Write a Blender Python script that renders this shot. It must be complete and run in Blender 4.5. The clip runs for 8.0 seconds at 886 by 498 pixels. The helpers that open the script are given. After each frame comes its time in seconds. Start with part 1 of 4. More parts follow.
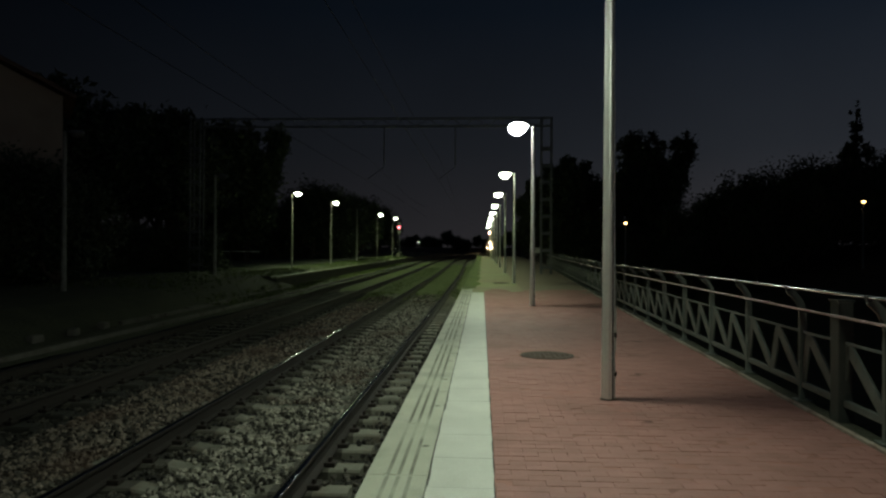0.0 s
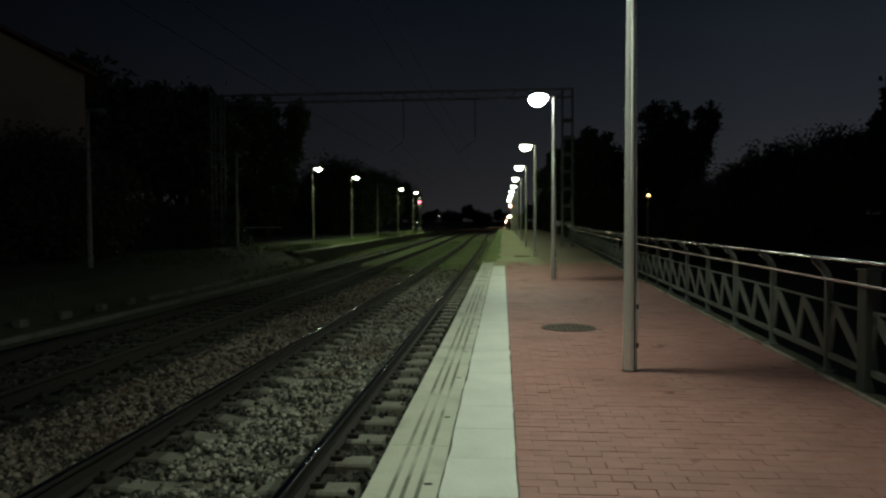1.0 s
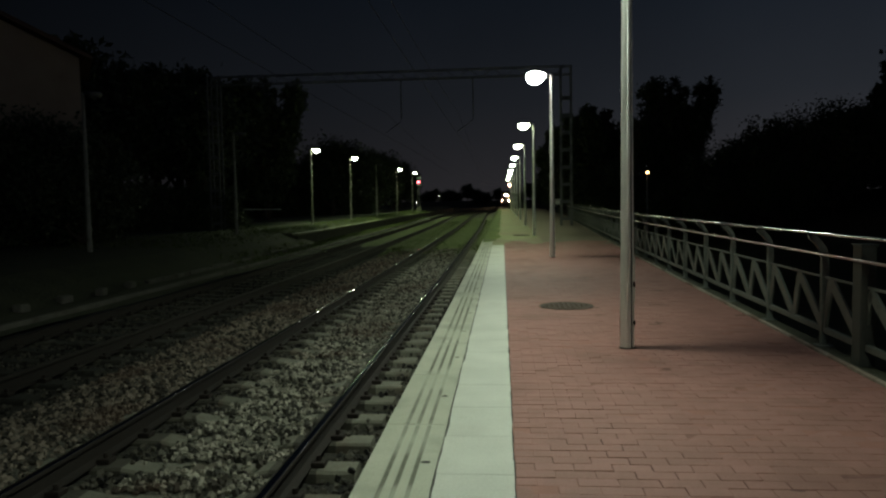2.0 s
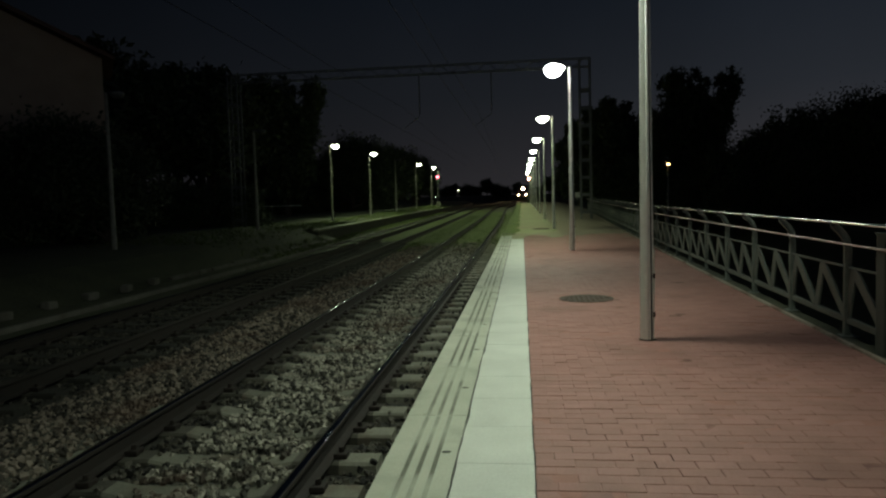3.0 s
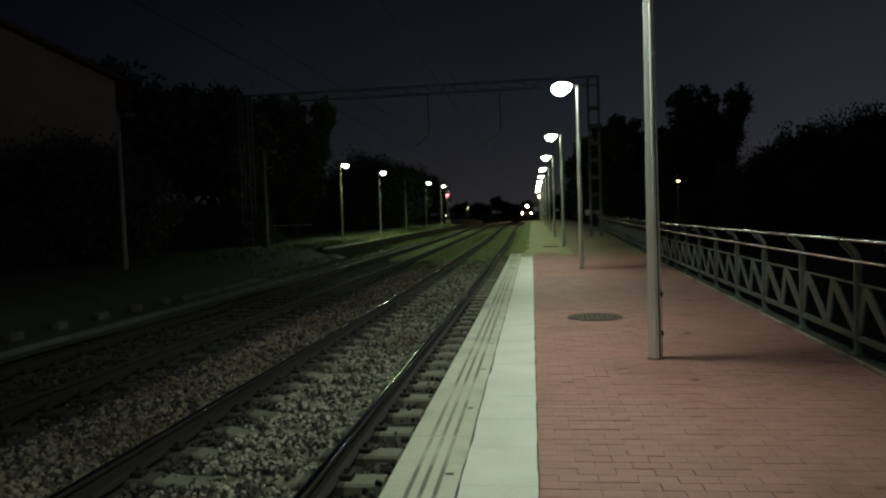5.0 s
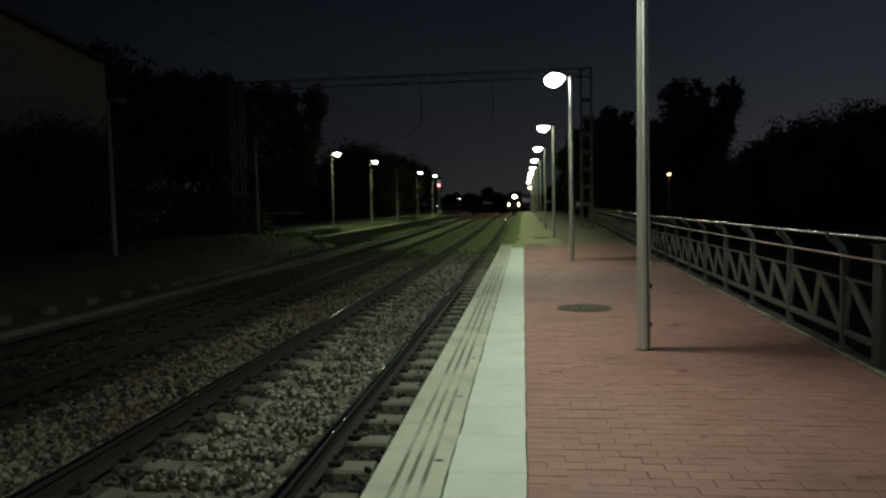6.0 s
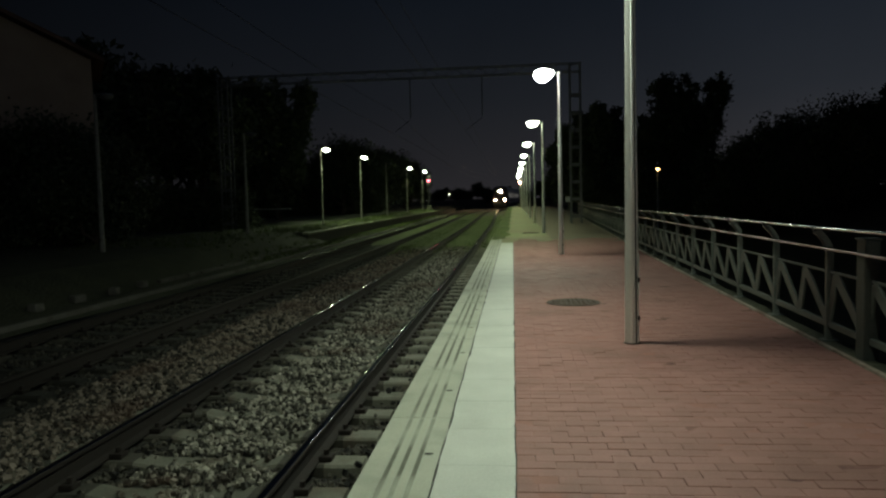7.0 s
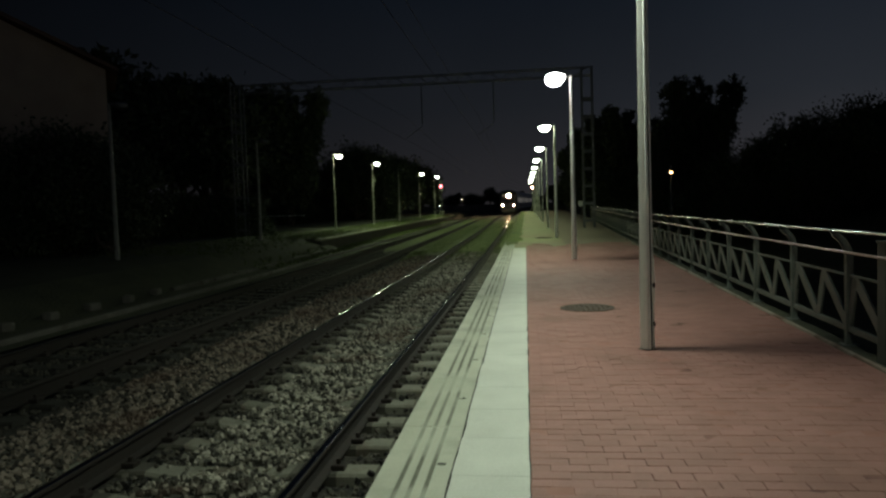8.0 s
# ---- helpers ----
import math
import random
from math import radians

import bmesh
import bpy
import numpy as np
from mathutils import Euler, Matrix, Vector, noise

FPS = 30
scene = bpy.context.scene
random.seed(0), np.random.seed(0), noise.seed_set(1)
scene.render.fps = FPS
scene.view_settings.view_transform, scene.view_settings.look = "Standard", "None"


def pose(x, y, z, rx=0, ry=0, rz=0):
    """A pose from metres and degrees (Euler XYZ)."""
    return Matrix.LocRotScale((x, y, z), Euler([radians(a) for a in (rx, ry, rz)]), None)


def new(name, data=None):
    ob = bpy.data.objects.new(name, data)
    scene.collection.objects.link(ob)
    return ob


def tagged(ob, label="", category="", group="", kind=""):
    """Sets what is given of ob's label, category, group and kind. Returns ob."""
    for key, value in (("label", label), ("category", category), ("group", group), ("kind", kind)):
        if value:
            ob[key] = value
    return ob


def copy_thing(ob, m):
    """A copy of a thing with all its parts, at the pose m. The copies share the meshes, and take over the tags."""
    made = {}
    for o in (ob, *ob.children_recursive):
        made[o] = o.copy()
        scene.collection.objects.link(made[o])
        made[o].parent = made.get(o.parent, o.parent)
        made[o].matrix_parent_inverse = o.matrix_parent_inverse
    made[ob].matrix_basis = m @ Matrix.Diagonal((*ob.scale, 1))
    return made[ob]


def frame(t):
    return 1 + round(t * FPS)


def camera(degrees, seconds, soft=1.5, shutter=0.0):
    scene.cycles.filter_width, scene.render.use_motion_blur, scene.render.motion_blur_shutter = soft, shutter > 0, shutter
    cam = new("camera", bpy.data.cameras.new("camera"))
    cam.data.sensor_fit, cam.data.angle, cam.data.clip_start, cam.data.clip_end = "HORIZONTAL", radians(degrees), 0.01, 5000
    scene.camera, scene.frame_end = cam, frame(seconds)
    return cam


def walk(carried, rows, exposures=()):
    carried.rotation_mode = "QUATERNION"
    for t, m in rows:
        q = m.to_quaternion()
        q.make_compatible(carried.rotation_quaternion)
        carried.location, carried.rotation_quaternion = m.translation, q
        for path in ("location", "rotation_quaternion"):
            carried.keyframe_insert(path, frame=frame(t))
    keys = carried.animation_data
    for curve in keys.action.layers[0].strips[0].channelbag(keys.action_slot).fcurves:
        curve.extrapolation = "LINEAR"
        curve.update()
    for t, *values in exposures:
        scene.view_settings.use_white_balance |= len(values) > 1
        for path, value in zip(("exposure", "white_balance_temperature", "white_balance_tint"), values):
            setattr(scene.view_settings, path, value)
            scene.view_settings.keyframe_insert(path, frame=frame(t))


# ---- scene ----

# World: x to the right across the platform, y along the tracks, z = 0 on the platform.
cam = camera(64.0, 8.0, soft=2.3, shutter=0.5)
PATH = (
    (0, -0.095, 0.001, 1.379, 3.124, 0.261, -0.324),
    (0.2, -0.087, -0.003, 1.381, 2.646, 0.209, -0.466),
    (0.3, -0.083, -0.006, 1.383, 2.566, 0.393, -0.565),
    (0.5, -0.075, -0.010, 1.385, 3.040, 1.510, 0.700),
    (0.7, -0.080, 0.002, 1.377, 3.222, -0.394, 0.808),
    (0.8, -0.082, 0.007, 1.372, 3.737, -1.131, 0.315),
    (1, -0.087, 0.019, 1.364, 4.807, -1.822, 0.261),
    (1.2, -0.084, 0.015, 1.364, 5.260, -0.979, 0.423),
    (1.3, -0.083, 0.012, 1.363, 4.934, -1.439, 0.377),
    (1.5, -0.080, 0.008, 1.363, 5.718, -0.255, 1.240),
    (1.6, -0.075, 0.008, 1.367, 5.839, -0.586, 1.571),
    (1.7, -0.070, 0.008, 1.370, 4.755, -3.410, 0.937),
    (2.8, -0.045, -0.010, 1.365, 5.556, -3.483, 1.542),
    (3, -0.049, -0.029, 1.358, 6.331, -3.841, 1.587),
    (3.2, -0.044, -0.032, 1.360, 5.460, -3.642, 1.633),
    (3.3, -0.041, -0.034, 1.361, 5.881, -3.546, 1.773),
    (3.5, -0.036, -0.037, 1.363, 5.393, -3.454, 1.435),
    (3.7, -0.020, -0.020, 1.359, 5.734, -3.280, 1.723),
    (3.8, -0.013, -0.012, 1.356, 7.346, -2.911, 2.373),
    (4, 0.003, 0.005, 1.352, 7.064, -3.963, 1.409),
    (4.2, -0.003, -0.003, 1.360, 8.338, -2.953, 2.058),
    (4.3, -0.005, -0.008, 1.364, 7.774, -2.746, 2.273),
    (4.5, -0.011, -0.016, 1.372, 6.416, -2.760, 2.278),
    (4.7, -0.005, -0.012, 1.366, 6.880, -2.330, 2.204),
    (5.8, -0.010, -0.020, 1.362, 6.940, -2.740, 1.345),
    (6, -0.011, -0.034, 1.357, 6.441, -3.166, 1.157),
    (6.2, -0.008, -0.042, 1.358, 5.362, -3.611, 1.692),
    (6.3, -0.007, -0.045, 1.358, 5.521, -3.914, 1.583),
    (6.5, -0.004, -0.053, 1.359, 5.120, -4.007, 1.448),
    (6.7, -0.004, -0.054, 1.358, 5.862, -4.232, 1.738),
    (6.8, -0.003, -0.054, 1.357, 5.822, -3.351, 1.622),
    (7, -0.003, -0.055, 1.356, 5.619, -3.554, 1.327),
    (7.2, -0.001, -0.033, 1.353, 5.980, -3.787, 1.400),
    (7.3, -0.001, -0.023, 1.352, 6.307, -3.810, 1.538),
    (7.5, 0.001, -0.001, 1.349, 5.973, -3.867, 1.443),
    (7.7, 0.000, -0.001, 1.353, 6.135, -3.635, 1.480),
    (7.8, -0.000, -0.000, 1.356, 6.169, -3.733, 1.733),
    (8, -0.001, 0.000, 1.360, 6.627, -3.095, 1.819),
)
EXPOSURES = ((0, -0.16), (1.6, -0.14), (3.0, 0.0), (8, 0.0))
walk(cam, [(t, pose(x, y, z, 90 + pitch, roll, yaw)) for t, x, y, z, yaw, pitch, roll in PATH], EXPOSURES)

# ---- night sky ----
world = bpy.data.worlds.new("night_sky")
scene.world = world
world.use_nodes = True
wt = world.node_tree
wt.nodes.clear()
w_out = wt.nodes.new("ShaderNodeOutputWorld")
w_bg = wt.nodes.new("ShaderNodeBackground")
w_co = wt.nodes.new("ShaderNodeTexCoord")
w_sep = wt.nodes.new("ShaderNodeSeparateXYZ")
w_ramp = wt.nodes.new("ShaderNodeValToRGB")
w_noise = wt.nodes.new("ShaderNodeTexNoise")
w_mix = wt.nodes.new("ShaderNodeMixRGB")
w_noise.inputs["Scale"].default_value = 2.2
w_noise.inputs["Detail"].default_value = 4
w_mix.blend_type = "OVERLAY"
w_mix.inputs[0].default_value = 0.35
els = w_ramp.color_ramp.elements
els[0].position, els[0].color = 0.0, (0.0165, 0.0155, 0.0170, 1)
els[1].position, els[1].color = 0.6, (0.0012, 0.0019, 0.0040, 1)
mid = els.new(0.14)
mid.color = (0.0080, 0.0092, 0.0116, 1)
mid = els.new(0.32)
mid.color = (0.0026, 0.0042, 0.0070, 1)
wt.links.new(w_co.outputs["Generated"], w_sep.inputs[0])
wt.links.new(w_sep.outputs["Z"], w_ramp.inputs[0])
wt.links.new(w_co.outputs["Generated"], w_noise.inputs["Vector"])
wt.links.new(w_ramp.outputs[0], w_mix.inputs[1])
wt.links.new(w_noise.outputs["Fac"], w_mix.inputs[2])
wt.links.new(w_mix.outputs[0], w_bg.inputs["Color"])
wt.links.new(w_bg.outputs[0], w_out.inputs[0])
# the last light of dusk lies to the right
w_dusk = wt.nodes.new("ShaderNodeMapRange")
w_dusk.inputs["From Min"].default_value, w_dusk.inputs["From Max"].default_value = -0.6, 0.6
w_dusk.inputs["To Min"].default_value, w_dusk.inputs["To Max"].default_value = 0.42, 2.6
wt.links.new(w_sep.outputs["X"], w_dusk.inputs["Value"])
wt.links.new(w_dusk.outputs[0], w_bg.inputs["Strength"])

LAMP_POWER = 115.0
NEAR_TINT = (0.86, 1.0, 0.80)
FAR_TINT = (0.80, 1.0, 0.58)

# ---- lie of the land ----
RAIL_Z, GAUGE = -0.49, 1.76
TRACK_1, TRACK_2 = -2.53, -6.58
SLEEPER_0, SLEEPER_GAP = 5.40, 0.65
BED_Z = RAIL_Z - 0.245


def grade(y):
    """Rise of the line and of the platform towards the far end."""
    y = min(y, 300.0)
    return 0.0083 * (math.sqrt((y - 18) ** 2 + 64) + (y - 18)) / 2


def bend(y):
    """Sideways run of the tracks: a slight swing, then a long turn to the right."""
    s = min(max((y - 45) / 63, 0), 1)
    s = s * s * (3 - 2 * s)
    far = (math.sqrt((y - 112) ** 2 + 100) + (y - 112)) / 2
    return -0.65 * s + 0.047 * far + 0.00012 * max(0, y - 215) ** 2


def left_z(y):
    return -0.03 + 0.0105 * (math.sqrt((min(y, 150) - 18) ** 2 + 50) + (min(y, 150) - 18)) / 2


# ---- materials ----
def material(name, dark, light, scale=6.0, rough=0.7, metal=0.0, bump=0.2, fine=60.0, bump_dist=0.01, island=0.0, objvar=0.0, stain=None, rough_var=0.12):
    m = bpy.data.materials.new(name)
    m.use_nodes = True
    t = m.node_tree
    b = t.nodes["Principled BSDF"]
    co = t.nodes.new("ShaderNodeTexCoord")
    geo = t.nodes.new("ShaderNodeNewGeometry")
    n1 = t.nodes.new("ShaderNodeTexNoise")
    n2 = t.nodes.new("ShaderNodeTexNoise")
    for n, s in ((n1, scale), (n2, fine)):
        n.inputs["Scale"].default_value = s
        n.inputs["Detail"].default_value = 5
        t.links.new(geo.outputs["Position"], n.inputs["Vector"])
    add = t.nodes.new("ShaderNodeMath")
    add.operation = "MULTIPLY_ADD"
    add.inputs[1].default_value = 0.45
    t.links.new(n2.outputs["Fac"], add.inputs[0])
    sc = t.nodes.new("ShaderNodeMath")
    sc.operation = "MULTIPLY"
    sc.inputs[1].default_value = 0.55
    t.links.new(n1.outputs["Fac"], sc.inputs[0])
    t.links.new(sc.outputs[0], add.inputs[2])
    val = add.outputs[0]
    for amount, node, out in ((island, geo, "Random Per Island"), (objvar, t.nodes.new("ShaderNodeObjectInfo"), "Random")):
        if amount:
            off = t.nodes.new("ShaderNodeMath")
            off.operation = "MULTIPLY_ADD"
            off.inputs[1].default_value = amount
            t.links.new(node.outputs[out], off.inputs[0])
            sub = t.nodes.new("ShaderNodeMath")
            sub.operation = "SUBTRACT"
            sub.inputs[1].default_value = amount / 2
            t.links.new(val, off.inputs[2])
            t.links.new(off.outputs[0], sub.inputs[0])
            val = sub.outputs[0]
    ramp = t.nodes.new("ShaderNodeValToRGB")
    ramp.color_ramp.elements[0].position, ramp.color_ramp.elements[0].color = 0.3, (*dark, 1)
    ramp.color_ramp.elements[1].position, ramp.color_ramp.elements[1].color = 0.7, (*light, 1)
    t.links.new(val, ramp.inputs[0])
    col = ramp.outputs[0]
    if stain:
        n3 = t.nodes.new("ShaderNodeTexNoise")
        n3.inputs["Scale"].default_value = stain[1]
        n3.inputs["Detail"].default_value = 6
        t.links.new(geo.outputs["Position"], n3.inputs["Vector"])
        r3 = t.nodes.new("ShaderNodeValToRGB")
        r3.color_ramp.elements[0].position = stain[2]
        r3.color_ramp.elements[1].position = stain[2] + 0.16
        t.links.new(n3.outputs["Fac"], r3.inputs[0])
        mx = t.nodes.new("ShaderNodeMixRGB")
        mx.inputs[2].default_value = (*stain[0], 1)
        sm = t.nodes.new("ShaderNodeMath")
        sm.operation = "MULTIPLY"
        sm.inputs[1].default_value = stain[3]
        t.links.new(r3.outputs[0], sm.inputs[0])
        t.links.new(sm.outputs[0], mx.inputs[0])
        t.links.new(col, mx.inputs[1])
        col = mx.outputs[0]
    t.links.new(col, b.inputs["Base Color"])
    b.inputs["Metallic"].default_value = metal
    rr = t.nodes.new("ShaderNodeMapRange")
    rr.inputs["To Min"].default_value = max(rough - rough_var, 0.03)
    rr.inputs["To Max"].default_value = min(rough + rough_var, 1.0)
    t.links.new(n1.outputs["Fac"], rr.inputs["Value"])
    t.links.new(rr.outputs[0], b.inputs["Roughness"])
    if bump:
        bp = t.nodes.new("ShaderNodeBump")
        bp.inputs["Strength"].default_value = bump
        bp.inputs["Distance"].default_value = bump_dist
        t.links.new(n2.outputs["Fac"], bp.inputs["Height"])
        t.links.new(bp.outputs[0], b.inputs["Normal"])
    return m


def glow(name, colour, strength):
    m = bpy.data.materials.new(name)
    m.use_nodes = True
    b = m.node_tree.nodes["Principled BSDF"]
    b.inputs["Base Color"].default_value = (*[min(c, 0.8) for c in colour], 1)
    b.inputs["Emission Color"].default_value = (*colour, 1)
    b.inputs["Emission Strength"].default_value = strength
    return m


M_BRICK = material("red_paver", (0.268, 0.118, 0.096), (0.395, 0.192, 0.160), 5, 0.75, 0, 0.35, 90, 0.004, island=0.14, objvar=0.14, stain=((0.15, 0.066, 0.05), 0.9, 0.54, 0.5))
M_BED = material("paver_bed", (0.26, 0.115, 0.09), (0.40, 0.185, 0.15), 2.6, 0.95, 0, 0.5, 120, 0.004, stain=((0.025, 0.014, 0.010), 2.1, 0.54, 0.95))
# green cast of the far lamps on the paving, put into its colour
M_PAVE_FAR = material("lamp_tinted_paving_far", (0.195, 0.195, 0.092), (0.335, 0.325, 0.178), 3, 0.8, 0, 0.4, 60, 0.006, stain=((0.25, 0.165, 0.125), 0.3, 0.47, 0.6))
M_PAVE_BROWN = material("brown_paving_far", (0.155, 0.115, 0.08), (0.26, 0.20, 0.145), 3, 0.8, 0, 0.4, 60, 0.006)
M_WHITE = material("white_tile", (0.48, 0.49, 0.425), (0.63, 0.64, 0.565), 2.5, 0.6, 0, 0.15, 80, 0.003, objvar=0.02, stain=((0.36, 0.36, 0.30), 1.6, 0.58, 0.28))
M_CURB = material("edge_concrete", (0.36, 0.37, 0.28), (0.50, 0.51, 0.41), 3, 0.7, 0, 0.2, 90, 0.003, objvar=0.12, stain=((0.17, 0.17, 0.13), 1.7, 0.55, 0.5))
M_GROOVE = material("dirty_groove", (0.09, 0.09, 0.068), (0.20, 0.20, 0.155), 9, 0.95, 0, 0.3, 90, 0.003, stain=((0.38, 0.39, 0.31), 1.25, 0.44, 0.95))
M_JOINT = material("joint_dirt", (0.02, 0.02, 0.016), (0.06, 0.055, 0.045), 9, 0.95, 0, 0.3, 90, 0.004)
M_CONC = material("old_concrete", (0.18, 0.172, 0.145), (0.34, 0.325, 0.28), 3, 0.85, 0, 0.4, 60, 0.008, objvar=0.15, stain=((0.10, 0.09, 0.07), 2.0, 0.53, 0.6))
M_KERB = material("kerb_concrete", (0.06, 0.056, 0.045), (0.18, 0.17, 0.145), 2.5, 0.9, 0, 0.5, 50, 0.008, stain=((0.06, 0.05, 0.035), 1.5, 0.5, 0.7))
M_RAILKERB = material("worn_kerb", (0.26, 0.20, 0.15), (0.46, 0.41, 0.33), 3, 0.9, 0, 0.6, 50, 0.008, stain=((0.16, 0.085, 0.06), 2.2, 0.47, 0.85))
M_SLEEPER = material("sleeper_concrete", (0.105, 0.105, 0.079), (0.225, 0.22, 0.17), 4, 0.85, 0, 0.5, 70, 0.008, objvar=0.25, stain=((0.09, 0.06, 0.04), 3.0, 0.5, 0.6))
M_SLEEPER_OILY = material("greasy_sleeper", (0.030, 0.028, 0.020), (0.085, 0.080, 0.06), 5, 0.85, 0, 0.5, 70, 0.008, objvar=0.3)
# second track's sleepers: the shade over there is put into this dark colour
M_SLEEPER_SHADED = material("oily_old_sleeper", (0.012, 0.012, 0.009), (0.038, 0.036, 0.027), 4, 0.9, 0, 0.5, 70, 0.008, objvar=0.25)
M_STONE_RUST = material("rusty_ballast_stone", (0.032, 0.028, 0.021), (0.25, 0.208, 0.162), 1.2, 0.95, 0, 0.5, 50, 0.006, island=1.0, stain=((0.10, 0.058, 0.038), 0.8, 0.50, 0.5))
# soot by the near rails; on the second track the colour holds shade
M_STONE_DARK = material("sooty_shaded_ballast_stone", (0.010, 0.009, 0.007), (0.085, 0.078, 0.06), 1.2, 0.95, 0, 0.5, 50, 0.006, island=1.0)
M_BED_GREY = material("grey_ballast_bed", (0.04, 0.037, 0.028), (0.15, 0.14, 0.108), 18, 0.95, 0, 1.0, 34, 0.05, stain=((0.07, 0.05, 0.033), 0.8, 0.5, 0.6))
# oil beside the rails; under the second track the colour holds shade
M_BED_DARK = material("oily_shaded_ballast_bed", (0.013, 0.012, 0.009), (0.055, 0.05, 0.037), 14, 0.95, 0, 1.0, 34, 0.05)
M_STONE = material("ballast_stone", (0.040, 0.038, 0.029), (0.365, 0.345, 0.275), 1.2, 0.9, 0, 0.5, 50, 0.006, island=1.0, stain=((0.085, 0.042, 0.025), 0.7, 0.52, 0.6))
M_BALLAST = material("ballast_bed", (0.055, 0.053, 0.038), (0.20, 0.19, 0.14), 18, 0.95, 0, 1.0, 34, 0.05, stain=((0.085, 0.115, 0.04), 0.35, 0.42, 0.75))
M_RAIL = material("polished_rail", (0.30, 0.295, 0.28), (0.46, 0.45, 0.43), 6, 0.095, 1.0, 0.0, 200, 0.001, rough_var=0.03)
M_RAIL_DULL = material("dull_rail", (0.02, 0.016, 0.013), (0.05, 0.04, 0.033), 6, 0.7, 0.2, 0.0, 200, 0.001)
M_RUST = material("rusty_rail", (0.008, 0.006, 0.005), (0.026, 0.018, 0.013), 9, 0.85, 0.1, 0.4, 80, 0.004)
M_CLIP = material("rail_clip", (0.014, 0.011, 0.009), (0.04, 0.03, 0.024), 15, 0.7, 0.4, 0.2, 80, 0.003)
M_POLE = material("galvanised_pole", (0.70, 0.715, 0.66), (0.86, 0.87, 0.81), 2, 0.30, 0.12, 0.0, 30, 0.003, rough_var=0.03)
# darker copy of the pole colour: the far poles' dimness is painted in
M_POLE_DIM = material("dim_weathered_pole", (0.24, 0.235, 0.20), (0.38, 0.37, 0.32), 5, 0.6, 0.1, 0.15, 70, 0.003, stain=((0.13, 0.10, 0.07), 4, 0.55, 0.5))
M_HEAD = material("lamp_housing", (0.12, 0.125, 0.12), (0.22, 0.225, 0.22), 5, 0.5, 0.4, 0.1, 70, 0.003)
M_GREEN = material("green_paint", (0.07, 0.083, 0.07), (0.17, 0.19, 0.162), 7, 0.55, 0.0, 0.2, 80, 0.003, stain=((0.05, 0.035, 0.025), 6, 0.6, 0.5))
M_DARK_GREEN = material("dark_green_paint", (0.03, 0.036, 0.03), (0.075, 0.085, 0.072), 7, 0.6, 0.0, 0.2, 80, 0.003)
M_TUBE = material("steel_tube", (0.66, 0.66, 0.65), (0.80, 0.80, 0.79), 5, 0.22, 1.0, 0.0, 80, 0.002, rough_var=0.02)
M_RED_TUBE = material("worn_red_tube", (0.36, 0.27, 0.25), (0.52, 0.42, 0.39), 5, 0.35, 0.4, 0.08, 80, 0.002)
M_IRON = material("manhole_iron", (0.05, 0.035, 0.026), (0.12, 0.085, 0.062), 12, 0.9, 0.0, 0.4, 90, 0.004)
M_LATTICE = material("lattice_steel", (0.14, 0.15, 0.15), (0.24, 0.25, 0.25), 4, 0.6, 0.5, 0.2, 60, 0.003)
M_WIRE = material("copper_wire", (0.015, 0.014, 0.012), (0.035, 0.032, 0.028), 4, 0.8, 0.1, 0, 60)
M_SOIL = material("dark_soil", (0.024, 0.026, 0.014), (0.072, 0.076, 0.04), 1.2, 0.95, 0, 0.8, 14, 0.05)
M_LEFT = material("left_platform_gravel", (0.045, 0.045, 0.034), (0.115, 0.115, 0.085), 3, 0.95, 0, 0.5, 40, 0.02, stain=((0.05, 0.085, 0.025), 0.5, 0.45, 0.8))
M_GRASS = material("grass", (0.05, 0.075, 0.018), (0.12, 0.15, 0.045), 2, 0.8, 0, 0, 30, island=0.6)
M_TURF = material("turf", (0.062, 0.092, 0.020), (0.15, 0.185, 0.052), 1.5, 0.95, 0, 0.9, 22, 0.04, stain=((0.10, 0.095, 0.06), 0.6, 0.55, 0.6))
M_LEAF = material("leaf", (0.040, 0.058, 0.026), (0.105, 0.130, 0.062), 0.6, 0.7, 0, 0, 30, island=0.5)
M_BARK = material("bark", (0.05, 0.038, 0.028), (0.12, 0.09, 0.065), 6, 0.95, 0, 0.6, 30, 0.02)
M_FAR_WALL = material("mossy_platform_wall", (0.025, 0.026, 0.018), (0.075, 0.075, 0.052), 2.5, 0.95, 0, 0.6, 30, 0.01)
M_COPING = material("mossy_coping", (0.12, 0.14, 0.07), (0.26, 0.27, 0.17), 3, 0.85, 0, 0.3, 60, 0.006, objvar=0.15)
M_WALL = material("stucco_wall", (0.40, 0.30, 0.22), (0.54, 0.43, 0.33), 1, 0.9, 0, 0.3, 40, 0.005)
M_ROOF = material("roof_tile", (0.12, 0.07, 0.05), (0.22, 0.13, 0.09), 2, 0.9, 0, 0.4, 20, 0.02)
M_GLASS = material("dark_glass", (0.012, 0.014, 0.016), (0.02, 0.022, 0.025), 3, 0.12, 0.0, 0, 30)
M_TRAIN = material("train_paint", (0.55, 0.55, 0.54), (0.68, 0.68, 0.67), 1.5, 0.4, 0.0, 0.05, 40, 0.002)
M_TRAIN_DARK = material("train_dark", (0.03, 0.03, 0.035), (0.06, 0.06, 0.065), 2, 0.5, 0.2, 0.1, 40, 0.003)
M_STRIPE = material("train_stripe", (0.16, 0.03, 0.10), (0.22, 0.05, 0.14), 2, 0.4, 0.0, 0, 40)
M_SIGNAL = material("signal_black", (0.012, 0.012, 0.012), (0.03, 0.03, 0.03), 4, 0.6, 0.1, 0.1, 50, 0.002)
